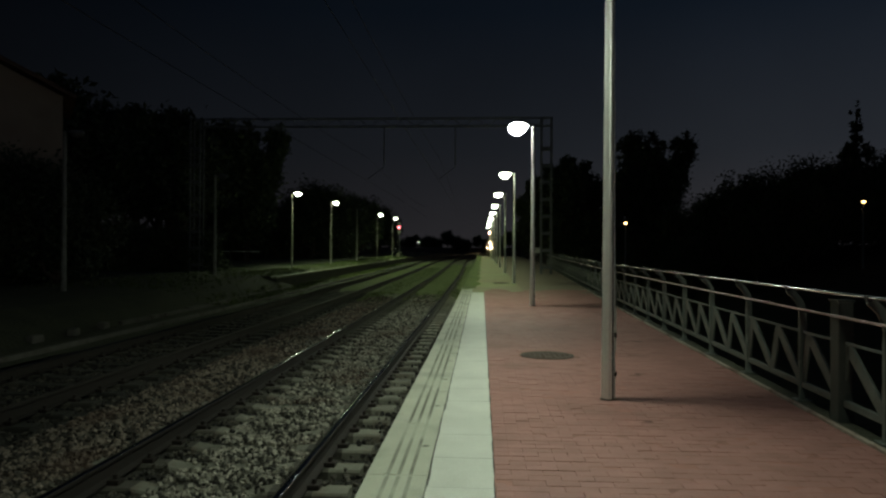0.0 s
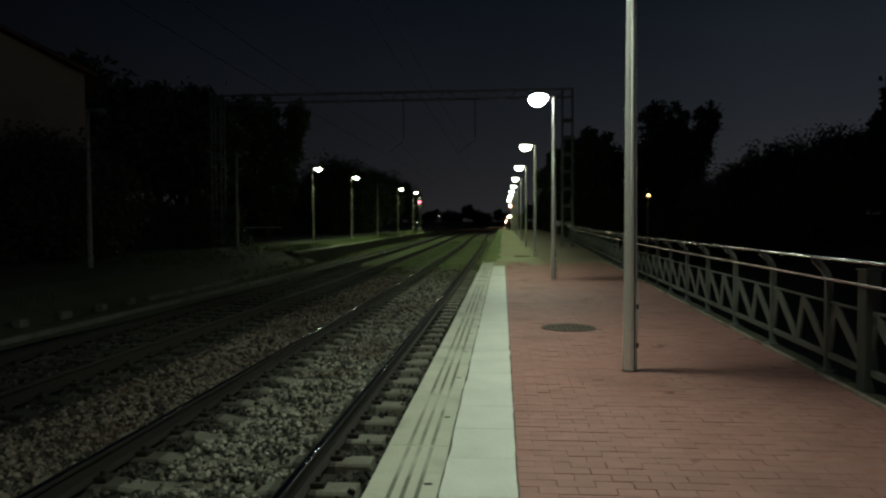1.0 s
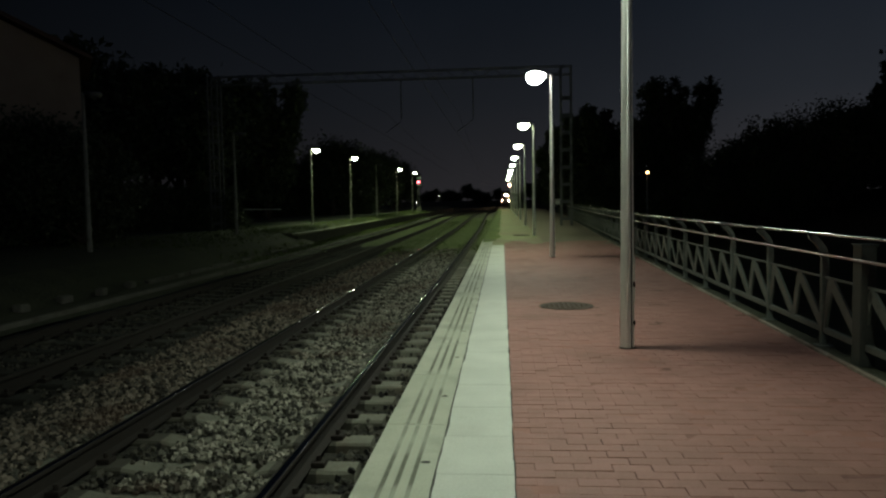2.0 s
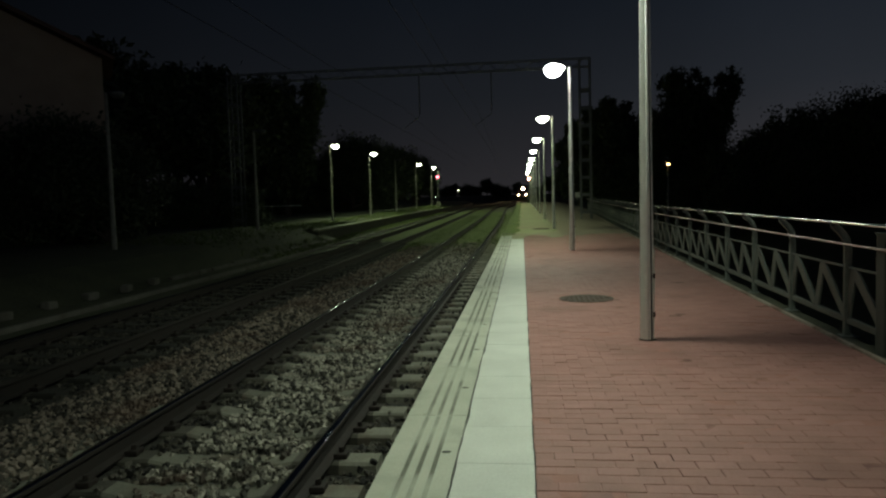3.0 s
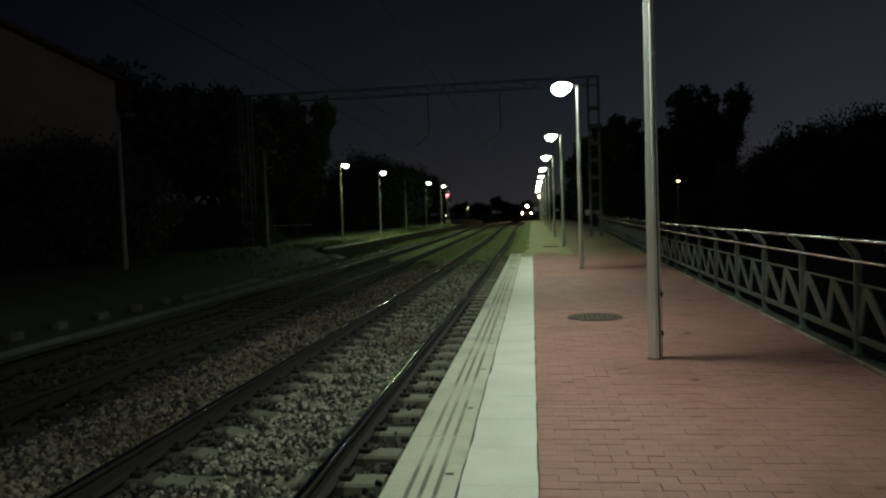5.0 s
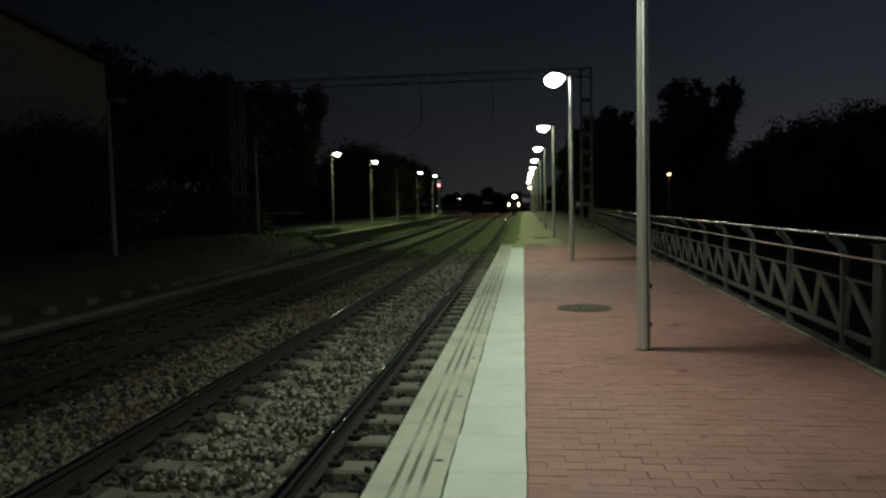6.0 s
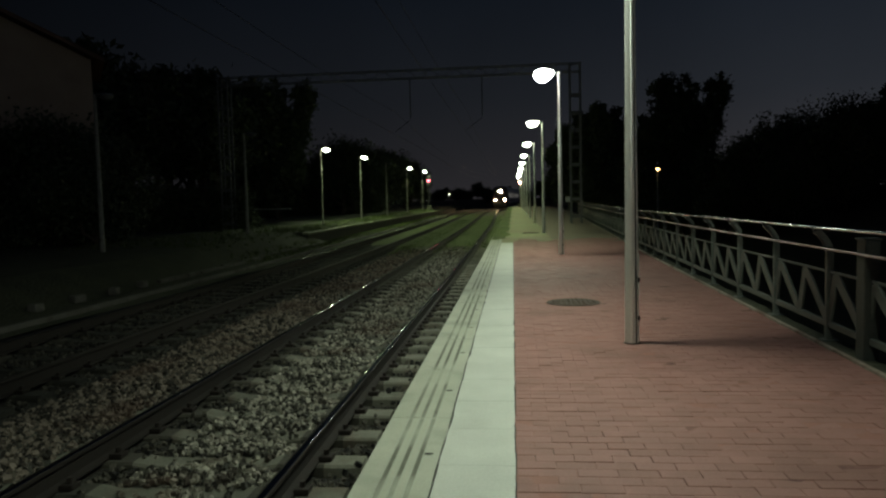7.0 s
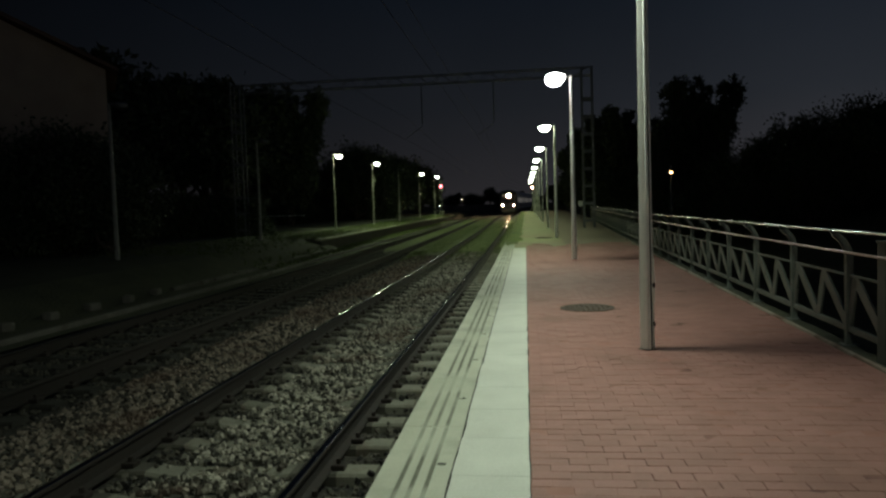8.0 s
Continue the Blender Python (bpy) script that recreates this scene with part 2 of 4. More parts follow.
M_PAINT_WHITE = material("white_enamel", (0.62, 0.62, 0.58), (0.75, 0.75, 0.72), 4, 0.5, 0.0, 0.05, 50, 0.002)
G_NEAR = glow("near_lamp_glow", (0.93, 1.0, 0.96), 30.0)
G_FAR = glow("far_lamp_glow", (0.88, 1.0, 0.72), 18.0)
G_HEADLIGHT = glow("headlight_glow", (1.0, 0.74, 0.40), 600.0)
G_RED = glow("red_signal_glow", (1.0, 0.10, 0.16), 9.0)
G_AMBER = glow("amber_signal_glow", (1.0, 0.40, 0.26), 60.0)
G_WINDOW = glow("lit_coach_window", (1.0, 0.92, 0.80), 0.075)
G_STREET = glow("sodium_glow", (1.0, 0.55, 0.20), 9.0)


# ---- mesh helpers ----
def mesh_of(name, verts, faces, mat, smooth=False):
    me = bpy.data.meshes.new(name)
    me.from_pydata(verts, [], faces)
    me.materials.append(mat)
    if smooth:
        me.polygons.foreach_set("use_smooth", [True] * len(me.polygons))
    me.update()
    return me


def part(name, bm, mat, parent=None, label="", smooth=False):
    me = bpy.data.meshes.new(name)
    bm.normal_update()
    bm.to_mesh(me)
    bm.free()
    me.materials.append(mat)
    if smooth:
        me.polygons.foreach_set("use_smooth", [True] * len(me.polygons))
    ob = new(name, me)
    ob.parent = parent
    return tagged(ob, label) if label else ob


def share(name, me, parent, m):
    ob = new(name, me)
    ob.parent = parent
    ob.matrix_basis = m
    return ob


def box(bm, x0, x1, y0, y1, z0, z1, bevel=0.0):
    r = bmesh.ops.create_cube(bm, size=1, matrix=Matrix.Translation(((x0 + x1) / 2, (y0 + y1) / 2, (z0 + z1) / 2)) @ Matrix.Diagonal((x1 - x0, y1 - y0, z1 - z0, 1)))
    if bevel:
        edges = {e for v in r["verts"] for e in v.link_edges}
        bmesh.ops.bevel(bm, geom=list(edges), offset=bevel, segments=2, affect="EDGES", profile=0.6)
    return bm


def cone(bm, r1, r2, z0, z1, x=0, y=0, seg=20):
    bmesh.ops.create_cone(bm, cap_ends=True, segments=seg, radius1=r1, radius2=r2, depth=z1 - z0, matrix=Matrix.Translation((x, y, (z0 + z1) / 2)))
    return bm


def sweep(bm, pts, radius, seg=10, radii=None):
    """A round bar along points."""
    pts = [Vector(p) for p in pts]
    rings = []
    for i, p in enumerate(pts):
        a, b = pts[max(i - 1, 0)], pts[min(i + 1, len(pts) - 1)]
        d = (b - a).normalized()
        u = d.cross(Vector((0, 0, 1)))
        if u.length < 1e-3:
            u = Vector((1, 0, 0))
        u.normalize()
        w = u.cross(d)
        r = radii[i] if radii else radius
        rings.append([bm.verts.new(p + r * (math.cos(k * 2 * math.pi / seg) * u + math.sin(k * 2 * math.pi / seg) * w)) for k in range(seg)])
    for a, b in zip(rings, rings[1:]):
        for k in range(seg):
            bm.faces.new((a[k], a[(k + 1) % seg], b[(k + 1) % seg], b[k]))
    bm.faces.new(rings[0][::-1])
    bm.faces.new(rings[-1])
    return bm


def ribbon(bm, section, stations):
    """A closed section of (x, z) carried along stations (dx, y, dz)."""
    rings = [[bm.verts.new((x + dx, y, z + dz)) for x, z in section] for dx, y, dz in stations]
    n = len(section)
    for a, b in zip(rings, rings[1:]):
        for k in range(n):
            bm.faces.new((a[k], b[k], b[(k + 1) % n], a[(k + 1) % n]))
    bm.faces.new(rings[0])
    bm.faces.new(rings[-1][::-1])
    return bm


def bar(bm, a, b, w, d):
    """A flat bar from a to b: w wide in the plane of y and z, d thick in x."""
    a, b = Vector(a), Vector(b)
    l = (b - a).normalized()
    n = Vector((1, 0, 0))
    s = l.cross(n).normalized() * w / 2
    n = n * d / 2
    v = [bm.verts.new(p + i * s + j * n) for p in (a, b) for i, j in ((-1, -1), (1, -1), (1, 1), (-1, 1))]
    for f in ((0, 1, 2, 3), (7, 6, 5, 4), (0, 4, 5, 1), (1, 5, 6, 2), (2, 6, 7, 3), (3, 7, 4, 0)):
        bm.faces.new([v[k] for k in f])
    return bm


def thing(name, m, label, category, group="", kind=""):
    ob = new(name)
    ob.empty_display_size = 0.2
    ob.matrix_basis = m
    return tagged(ob, label, category, group, kind)


def span(a, b, step):
    n = max(1, round((b - a) / step))
    return [a + (b - a) * i / n for i in range(n + 1)]


# ---- ground ----
def right_slope(x):
    """Drop behind the railing, then a wooded slope."""
    return -min((x - 3.5) * 0.8, 2.2) + max(0, min((x - 13) * 0.28, 5.0))


def ground():
    xs = [-2500, -900, -300, -120, -60, -40, -20, -8.4, -4, -0.6, 3.4, 3.9, 5.5, 6.25, 8, 13, 22, 30.9, 45, 80, 160, 400, 1000, 2500]
    ys = [-1500, -300, -60, -20, 0, 15, 25, 40, 60, 80, 100, 130, 160, 200, 250, 300, 400, 700, 1500, 4500]
    verts, faces = [], []
    for y in ys:
        for x in xs:
            z = grade(y) - 0.95
            if x > 3.5:
                z += right_slope(x)
            verts.append((x, y, z))
    n = len(xs)
    for j in range(len(ys) - 1):
        for i in range(n - 1):
            faces.append((j * n + i, j * n + i + 1, (j + 1) * n + i + 1, (j + 1) * n + i))
    tagged(new("ground", mesh_of("ground", verts, faces, M_SOIL)), "dark bare soil and scrub around the railway line", "ground", kind="structure")


ground()


# ---- track beds ----
def ballast_bed():
    """Stone bed: oily and sunken beside the rails, heaped between the two tracks, coloured dark for shade on the
    second.
    """
    bm = bmesh.new()
    ys = span(-12, 60, 1.0) + span(64, 330, 5)
    cols = (-8.2, -7.9, -7.4, -6.6, -5.75, -5.2, -4.85, -4.5, -4.0, -3.62, -3.25, -2.85, -2.3, -1.9, -1.55, -1.2, -0.78)
    lift = (0, 0, 0, 0, 0, 0, 0.05, 0.075, 0.07, 0.03, -0.005, -0.005, 0.0, 0.0, -0.03, -0.03, 0.0)
    rows = []
    rnd = random.Random(3)
    for y in ys:
        rows.append([bm.verts.new((x + bend(y), y, BED_Z + dz + rnd.uniform(-0.012, 0.012) + grade(y))) for x, dz in zip(cols, lift)])
    for a, b, y in zip(rows, rows[1:], ys):
        for k in range(len(a) - 1):
            f = bm.faces.new((a[k], a[k + 1], b[k + 1], b[k]))
            x = (cols[k] + cols[k + 1]) / 2
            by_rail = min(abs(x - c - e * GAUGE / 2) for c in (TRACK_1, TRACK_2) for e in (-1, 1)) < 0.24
            # x < -5: the second track's shade is painted with the dark bed
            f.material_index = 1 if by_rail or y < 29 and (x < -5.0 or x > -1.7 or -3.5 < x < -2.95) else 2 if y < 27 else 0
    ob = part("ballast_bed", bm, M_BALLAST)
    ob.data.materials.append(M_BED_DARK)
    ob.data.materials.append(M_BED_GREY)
    tagged(ob, "grey brown crushed stone bed under both tracks", "ballast", kind="structure")


ballast_bed()


def loose_stones():
    """Crushed stones: a pale heap along the middle of the track, rusty ones between the tracks, sooty or shade-dark
    ones elsewhere.
    """
    rnd = np.random.RandomState(5)
    cube = np.array([(-1, -1, -1), (1, -1, -1), (1, 1, -1), (-1, 1, -1), (-1, -1, 1), (1, -1, 1), (1, 1, 1), (-1, 1, 1)], float)
    quads = np.array([(0, 3, 2, 1), (4, 5, 6, 7), (0, 1, 5, 4), (1, 2, 6, 5), (2, 3, 7, 6), (3, 0, 4, 7)])

    def lot(zones, mat, label, size):
        verts, faces, count = [], [], 0
        for x0, x1, y0, y1, per, heap, cover in zones:
            for _ in range(int((x1 - x0) * (y1 - y0) * per)):
                x, y = rnd.uniform(x0, x1), rnd.uniform(y0, y1)
                if min(abs(x - c - s * GAUGE / 2) for c in (TRACK_1, TRACK_2) for s in (-1, 1)) < 0.12:
                    continue
                mid = 1 - abs(2 * (x - x0) / (x1 - x0) - 1)
                gap = abs(((y - SLEEPER_0) / SLEEPER_GAP + 0.5) % 1 - 0.5) * SLEEPER_GAP
                patch = 0.5 + 0.9 * noise.noise(Vector((x * 1.3, y * 0.9, 5.2)))
                on_sleeper = gap < 0.145 and min(abs(x - TRACK_1), abs(x - TRACK_2)) < 1.32
                if on_sleeper and rnd.uniform() > cover * (0.10 + 0.90 * mid) * (0.3 + 1.2 * patch):
                    continue
                if rnd.uniform() > 0.45 + mid * 1.2:
                    continue
                z = BED_Z + heap * (0.35 + min(mid * 1.6, 1) * 0.65) * rnd.uniform(0.7, 1.1) + grade(y)
                if on_sleeper:
                    z = max(z, RAIL_Z - 0.185 - (0.03 if abs(x - TRACK_1) < 0.5 else 0) + 0.012 + grade(y))
                p = cube * (1 + rnd.uniform(-0.42, 0.25, (8, 3))) * rnd.uniform(*size) * rnd.uniform(0.6, 1.25, 3)
                p = p @ np.array(Euler(rnd.uniform(0, 6.28, 3)).to_matrix()) + (x, y, z)
                verts.extend(map(tuple, p))
                faces.extend(map(tuple, quads + count))
                count += 8
        tagged(new("ballast_stones", mesh_of("ballast_stones", verts, faces, mat)), label, "stones", kind="stuff")

    c = TRACK_1
    lot([(c - 0.46, c + 0.70, y0, y1, per, 0.065, cover) for y0, y1, per, cover in ((-5, 3, 300, 0.5), (3, 9, 640, 0.50), (9, 18, 400, 0.34), (18, 32, 200, 0.5))], M_STONE, "loose angular pale grey ballast stones heaped between the rails", (0.012, 0.026))
    lot([(-5.05, -3.50, y0, y1, per, 0.09, 1.0) for y0, y1, per in ((-5, 3, 220), (3, 9, 480), (9, 15, 330), (15, 30, 150))], M_STONE_RUST, "loose rusty brown and grey ballast stones between the tracks", (0.012, 0.028))
    # the last zone darkens the second track in place of shade
    lot([(c - 0.80, c - 0.45, -4, 20, 330, 0.03, 0.15), (c + 0.98, -0.80, -4, 20, 170, 0.02, 0.12), (-1.10, -0.81, -4, 24, 520, 0.055, 0.5), (-8.2, -4.9, -4, 22, 120, 0.03, 0.35)], M_STONE_DARK, "loose dark ballast stones, sooty by the rails, shade-coloured on the second track", (0.011, 0.025))


loose_stones()


def railway_track(cx, far, label, sleepers_to, sleeper_mat, dull=False):
    t = thing("railway_track", pose(0, 0, 0), label, "railway track", "railway tracks")
    ys = span(-12, 60, 3) + span(63, far, 4)
    head = [(-0.036, 0), (-0.036, -0.03), (-0.009, -0.045), (-0.009, -0.150), (-0.07, -0.168), (-0.07, -0.180), (0.07, -0.180), (0.07, -0.168), (0.009, -0.150), (0.009, -0.045), (0.036, -0.03), (0.036, 0)]
    for s in (-1, 1):
        x = cx + s * GAUGE / 2
        st = [(x + bend(y), y, RAIL_Z + grade(y)) for y in ys]
        rail = part("rail", ribbon(bmesh.new(), [(a, b - 0.002) for a, b in head], st), M_RUST, t, "rusty steel rail with a polished running top")
        top = [(-0.0375, -0.018), (-0.0365, -0.009), (-0.0335, -0.003), (-0.027, 0.0008), (-0.014, 0.0028), (0, 0.0035), (0.014, 0.0028), (0.027, 0.0008), (0.0335, -0.003), (0.0365, -0.009), (0.0375, -0.018)]
        if not dull:
            top = [(-0.029, -0.003), (-0.024, 0.0010), (-0.012, 0.0028), (0, 0.0035), (0.012, 0.0028), (0.024, 0.0010), (0.029, -0.003)]
        part("running_surface", ribbon(bmesh.new(), top, st), M_RAIL_DULL if dull and s > 0 else M_RAIL, rail, "", True)
    section = [(-0.135, -0.2), (-0.125, -0.02), (-0.105, 0.0), (0.105, 0.0), (0.125, -0.02), (0.135, -0.2)]
    stations = [(-1.3, 0), (-1.08, 0), (-0.58, 0), (-0.42, -0.03), (0.45, -0.03), (0.62, 0), (1.0, 0), (1.3, 0)]
    bm = bmesh.new()
    rings = [[bm.verts.new((x, y, z + dz)) for y, z in section] for x, dz in stations]
    for i, (a, b) in enumerate(zip(rings, rings[1:])):
        for k in range(6):
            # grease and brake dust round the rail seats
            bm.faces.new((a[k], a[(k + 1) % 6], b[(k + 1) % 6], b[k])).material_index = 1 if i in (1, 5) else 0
    bm.faces.new(rings[0][::-1])
    bm.faces.new(rings[-1])
    bmesh.ops.recalc_face_normals(bm, faces=bm.faces)
    me = bpy.data.meshes.new("sleeper")
    bm.to_mesh(me)
    bm.free()
    me.materials.append(sleeper_mat)
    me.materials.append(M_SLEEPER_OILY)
    cl = bmesh.new()
    box(cl, -0.055, 0.055, -0.06, 0.06, 0, 0.045, 0.012)
    cone(cl, 0.024, 0.02, 0.03, 0.085, 0, 0, 6)
    cme = bpy.data.meshes.new("rail_clip")
    cl.to_mesh(cme)
    cl.free()
    cme.materials.append(M_CLIP)
    y = SLEEPER_0 - 22 * SLEEPER_GAP
    while y < sleepers_to:
        z = RAIL_Z - 0.185 + grade(y)
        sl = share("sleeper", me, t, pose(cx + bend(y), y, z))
        if 2 < y < 17:
            for s in (-1, 1):
                for side in (-1, 1):
                    share("rail_clip", cme, sl, pose(s * GAUGE / 2 + side * 0.115, 0, 0.001))
        y += SLEEPER_GAP
    return t


railway_track(TRACK_1, 330, "main line track with rusty rails on concrete sleepers", 70, M_SLEEPER)
railway_track(TRACK_2, 330, "second track with dull rails on sleepers coloured dark for shade", 50, M_SLEEPER_SHADED, True)


# ---- platform ----
EDGE, GREY_IN, RED_IN, BLOCK = -0.795, -0.414, -0.010, 1.31
PLAT_END = 112.0


def fence_x(y):
    return 2.86 + 0.045 * (y - 7)


def platform_body():
    bm = bmesh.new()
    ys = span(-14, 60, 2) + span(64, PLAT_END, 4)
    rows = []
    for y in ys:
        g = grade(y)
        right = fence_x(min(y, 70)) + 0.22
        rows.append([bm.verts.new(v) for v in ((EDGE + 0.06, y, g - 1.0), (EDGE + 0.06, y, g - 0.075), (right, y, g - 0.075), (right, y, g - 3.3))])
    for a, b in zip(rows, rows[1:]):
        for k in range(3):
            bm.faces.new((a[k], b[k], b[k + 1], a[k + 1]))
    bm.faces.new(rows[-1])
    ob = part("platform_body", bm, M_CONC)
    tagged(ob, "raised concrete station platform beside the track", "platform", kind="structure")
    # bedding under the pavers, and the far paving
    bm = bmesh.new()
    # the sand fills most joints almost to the top and is washed out in patches
    ribbon_rows = []
    for y in span(-14, 2, 2) + span(2.12, 12, 0.12) + span(13, 23.4, 1):
        x0, x1 = RED_IN - 0.002, fence_x(y) - 0.02
        row = []
        for k in range(31):
            x = x0 + (x1 - x0) * k / 30
            fill = 0.85 + 1.2 * noise.noise(Vector((x * 1.5, y * 1.5, 3.7))) + 0.5 * noise.noise(Vector((x * 4.5, y * 4.5, 8.1)))
            row.append(bm.verts.new((x, y, grade(y) - 0.0120 + 0.0096 * min(max(fill, 0), 1))))
        ribbon_rows.append(row)
    for a, b in zip(ribbon_rows, ribbon_rows[1:]):
        for k in range(30):
            bm.faces.new((a[k], a[k + 1], b[k + 1], b[k]))
    tagged(part("paving_bed", bm, M_BED), "dark sandy bed in the paver joints", "paving", kind="structure")


platform_body()


def edge_blocks():
    """Grooved grey edge blocks, each with a lifting hole, and the white band behind them."""
    t = thing("platform_edge", pose(0, 0, 0), "grey grooved concrete edge blocks along the track side", "platform edge", kind="structure")
    w = GREY_IN - EDGE - 0.004
    L = BLOCK
    bm = bmesh.new()
    # top strips between three sunken grooves
    cuts = [0, 0.117, 0.143, 0.186, 0.212, 0.259, 0.285, w]
    for i in range(7):
        z = 0.0 if i % 2 == 0 else -0.007
        box(bm, cuts[i], cuts[i + 1], 0.0, L - 0.0004, -0.16, z)
    blocks = bpy.data.meshes.new("edge_block")
    bm.to_mesh(blocks)
    bm.free()
    blocks.materials.append(M_CURB)
    gm = bmesh.new()
    for i in (1, 3, 5):
        gm.faces.new([gm.verts.new(v) for v in ((cuts[i] + 0.001, 0.01, -0.004), (cuts[i + 1] - 0.001, 0.01, -0.004), (cuts[i + 1] - 0.001, L - 0.01, -0.004), (cuts[i] + 0.001, L - 0.01, -0.004))])
    gme = bpy.data.meshes.new("groove_dirt")
    gm.to_mesh(gme)
    gm.free()
    gme.materials.append(M_GROOVE)
    hole = bmesh.new()
    bmesh.ops.create_circle(hole, cap_ends=True, segments=12, radius=0.027, matrix=Matrix.Diagonal((1, 0.7, 1, 1)))
    hme = bpy.data.meshes.new("lifting_hole")
    hole.to_mesh(hme)
    hole.free()
    hme.materials.append(M_JOINT)
    cm = bmesh.new()
    cm.faces.new([cm.verts.new(v) for v in ((-0.03, -0.003, 0), (0.035, -0.002, 0), (0.06, 0.001, 0), (0.02, 0.004, 0), (-0.035, 0.003, 0))])
    chip = bpy.data.meshes.new("joint_chip")
    cm.to_mesh(chip)
    cm.free()
    chip.materials.append(M_JOINT)
    y = 4.345 - 12 * BLOCK
    rnd = random.Random(11)
    while y < PLAT_END - 1:
        b = share("edge_block", blocks, t, pose(EDGE + rnd.uniform(-0.003, 0.003), y, grade(y) + rnd.uniform(-0.001, 0.001), 0.3 if y > 20 else 0))
        if y < 40:
            share("groove_dirt", gme, b, pose(0, 0, 0.0015))
        if y < 25:
            share("lifting_hole", hme, b, pose(0.315, BLOCK / 2, 0.002, 0, 0, rnd.uniform(-20, 20)))
        if y < 16:
            share("joint_chip", chip, b, pose(0.09 + rnd.uniform(0, 0.06), 0.001, 0.002, 0, 0, rnd.uniform(-4, 4)))
        y += BLOCK
    # crumbled dirty joints along both sides of the white band
    for x, wide, seed in ((GREY_IN + 0.001, 0.0065, 2.0), (RED_IN - 0.001, 0.0045, 9.0)):
        jm = bmesh.new()
        last = None
        for y in span(2.4, 23, 0.025):
            w1 = wide * max(0.12, 0.75 + 1.3 * noise.noise(Vector((seed, y * 3.1, 0))))
            mid = x + (0.011 if x < -0.2 else 0.004) * noise.noise(Vector((seed, y * 1.3, 4))) + 0.005 * noise.noise(Vector((seed, y * 7, 7))) + 0.003 * noise.noise(Vector((seed, y * 19, 1)))
            pair = [jm.verts.new((mid + k * w1, y, grade(y) + 0.0028)) for k in (-1, 1)]
            if last:
                jm.faces.new((last[0], last[1], pair[1], pair[0]))
            last = pair
        tagged(part("joint_line", jm, M_JOINT), "crumbled dark dirt joint beside the white band", "joint", kind="structure")
    bm = bmesh.new()
    ys = span(-14, 60, 2) + span(64, PLAT_END, 4)
    ribbon(bm, [(EDGE + 0.02, -0.17), (EDGE + 0.02, -0.03), (RED_IN - 0.005, -0.03), (RED_IN - 0.005, -0.17)], [(0, y, grade(y) - 0.004) for y in ys])
    tagged(part("edge_mortar", bm, M_JOINT), "dark dirty mortar under the edge blocks", "mortar", kind="structure")
    t = thing("white_band", pose(0, 0, 0), "white painted tile band behind the platform edge", "safety band", kind="structure")
    wl = 0.60
    bm = bmesh.new()
    box(bm, -0.002, RED_IN - GREY_IN - 0.005, 0.0007, wl - 0.0007, -0.05, 0.001, 0.001)
    wm = bpy.data.meshes.new("white_tile")
    bm.to_mesh(wm)
    bm.free()
    wm.materials.append(M_WHITE)
    y = 3.53 - 26 * wl
    while y < 23.0:
        share("white_tile", wm, t, pose(GREY_IN + 0.003 + rnd.uniform(-0.002, 0.002), y, grade(y) + rnd.uniform(-0.0006, 0.0006), 0.3 if y > 20 else 0, 0, rnd.uniform(-0.08, 0.08)))
        y += wl


edge_blocks()


def overgrown_edge():
    """Grass that creeps over the edge blocks beyond the white band."""
    rnd = np.random.RandomState(12)
    bm = bmesh.new()
    rows = []
    for y in span(22.5, PLAT_END, 0.3):
        up = min(max((y - 24 + 2.5 * noise.noise(Vector((0, y * 0.6, 2)))) / 4, 0), 1)
        inner = -0.52 + 0.30 * up + 0.20 * noise.noise(Vector((3, y * 0.5, 0))) + 0.08 * noise.noise(Vector((3, y * 1.7, 5)))
        rows.append([bm.verts.new((x, y, grade(y) - 0.03 + up * h + rnd.uniform(0, 0.012) * up)) for x, h in ((EDGE - 0.03, 0.0), (EDGE + 0.05, 0.065), ((EDGE + inner) / 2, 0.075), (inner - 0.04, 0.055), (inner, 0.018))])
    for a, b in zip(rows, rows[1:]):
        for k in range(4):
            bm.faces.new((a[k], a[k + 1], b[k + 1], b[k]))
    tagged(part("edge_turf", bm, M_TURF), "low dark grass grown over the platform edge", "grass", kind="stuff")


overgrown_edge()


def manhole_cover():
    t = thing("manhole_cover", pose(0.78, 9.51, 0.004 + grade(9.5)), "round dark cast iron manhole cover in the paving", "manhole cover")
    bm = bmesh.new()
    bmesh.ops.create_cone(bm, cap_ends=True, segments=40, radius1=0.36, radius2=0.355, depth=0.03, matrix=Matrix.Translation((0, 0, -0.012)))
    part("frame_ring", bm, M_IRON, t)
    bm = bmesh.new()
    bmesh.ops.create_cone(bm, cap_ends=True, segments=36, radius1=0.31, radius2=0.305, depth=0.02, matrix=Matrix.Translation((0, 0, -0.003)))
    for i in range(-4, 5):
        for j in range(-4, 5):
            if math.hypot(i, j) < 4.2:
                box(bm, i * 0.065 - 0.02, i * 0.065 + 0.02, j * 0.065 - 0.02, j * 0.065 + 0.02, 0.006, 0.011)
    part("lid", bm, M_IRON, t)


manhole_cover()
copy_thing(bpy.data.objects["manhole_cover"], pose(0.72, 29.7, 0.004 + grade(29.7), 0.5))


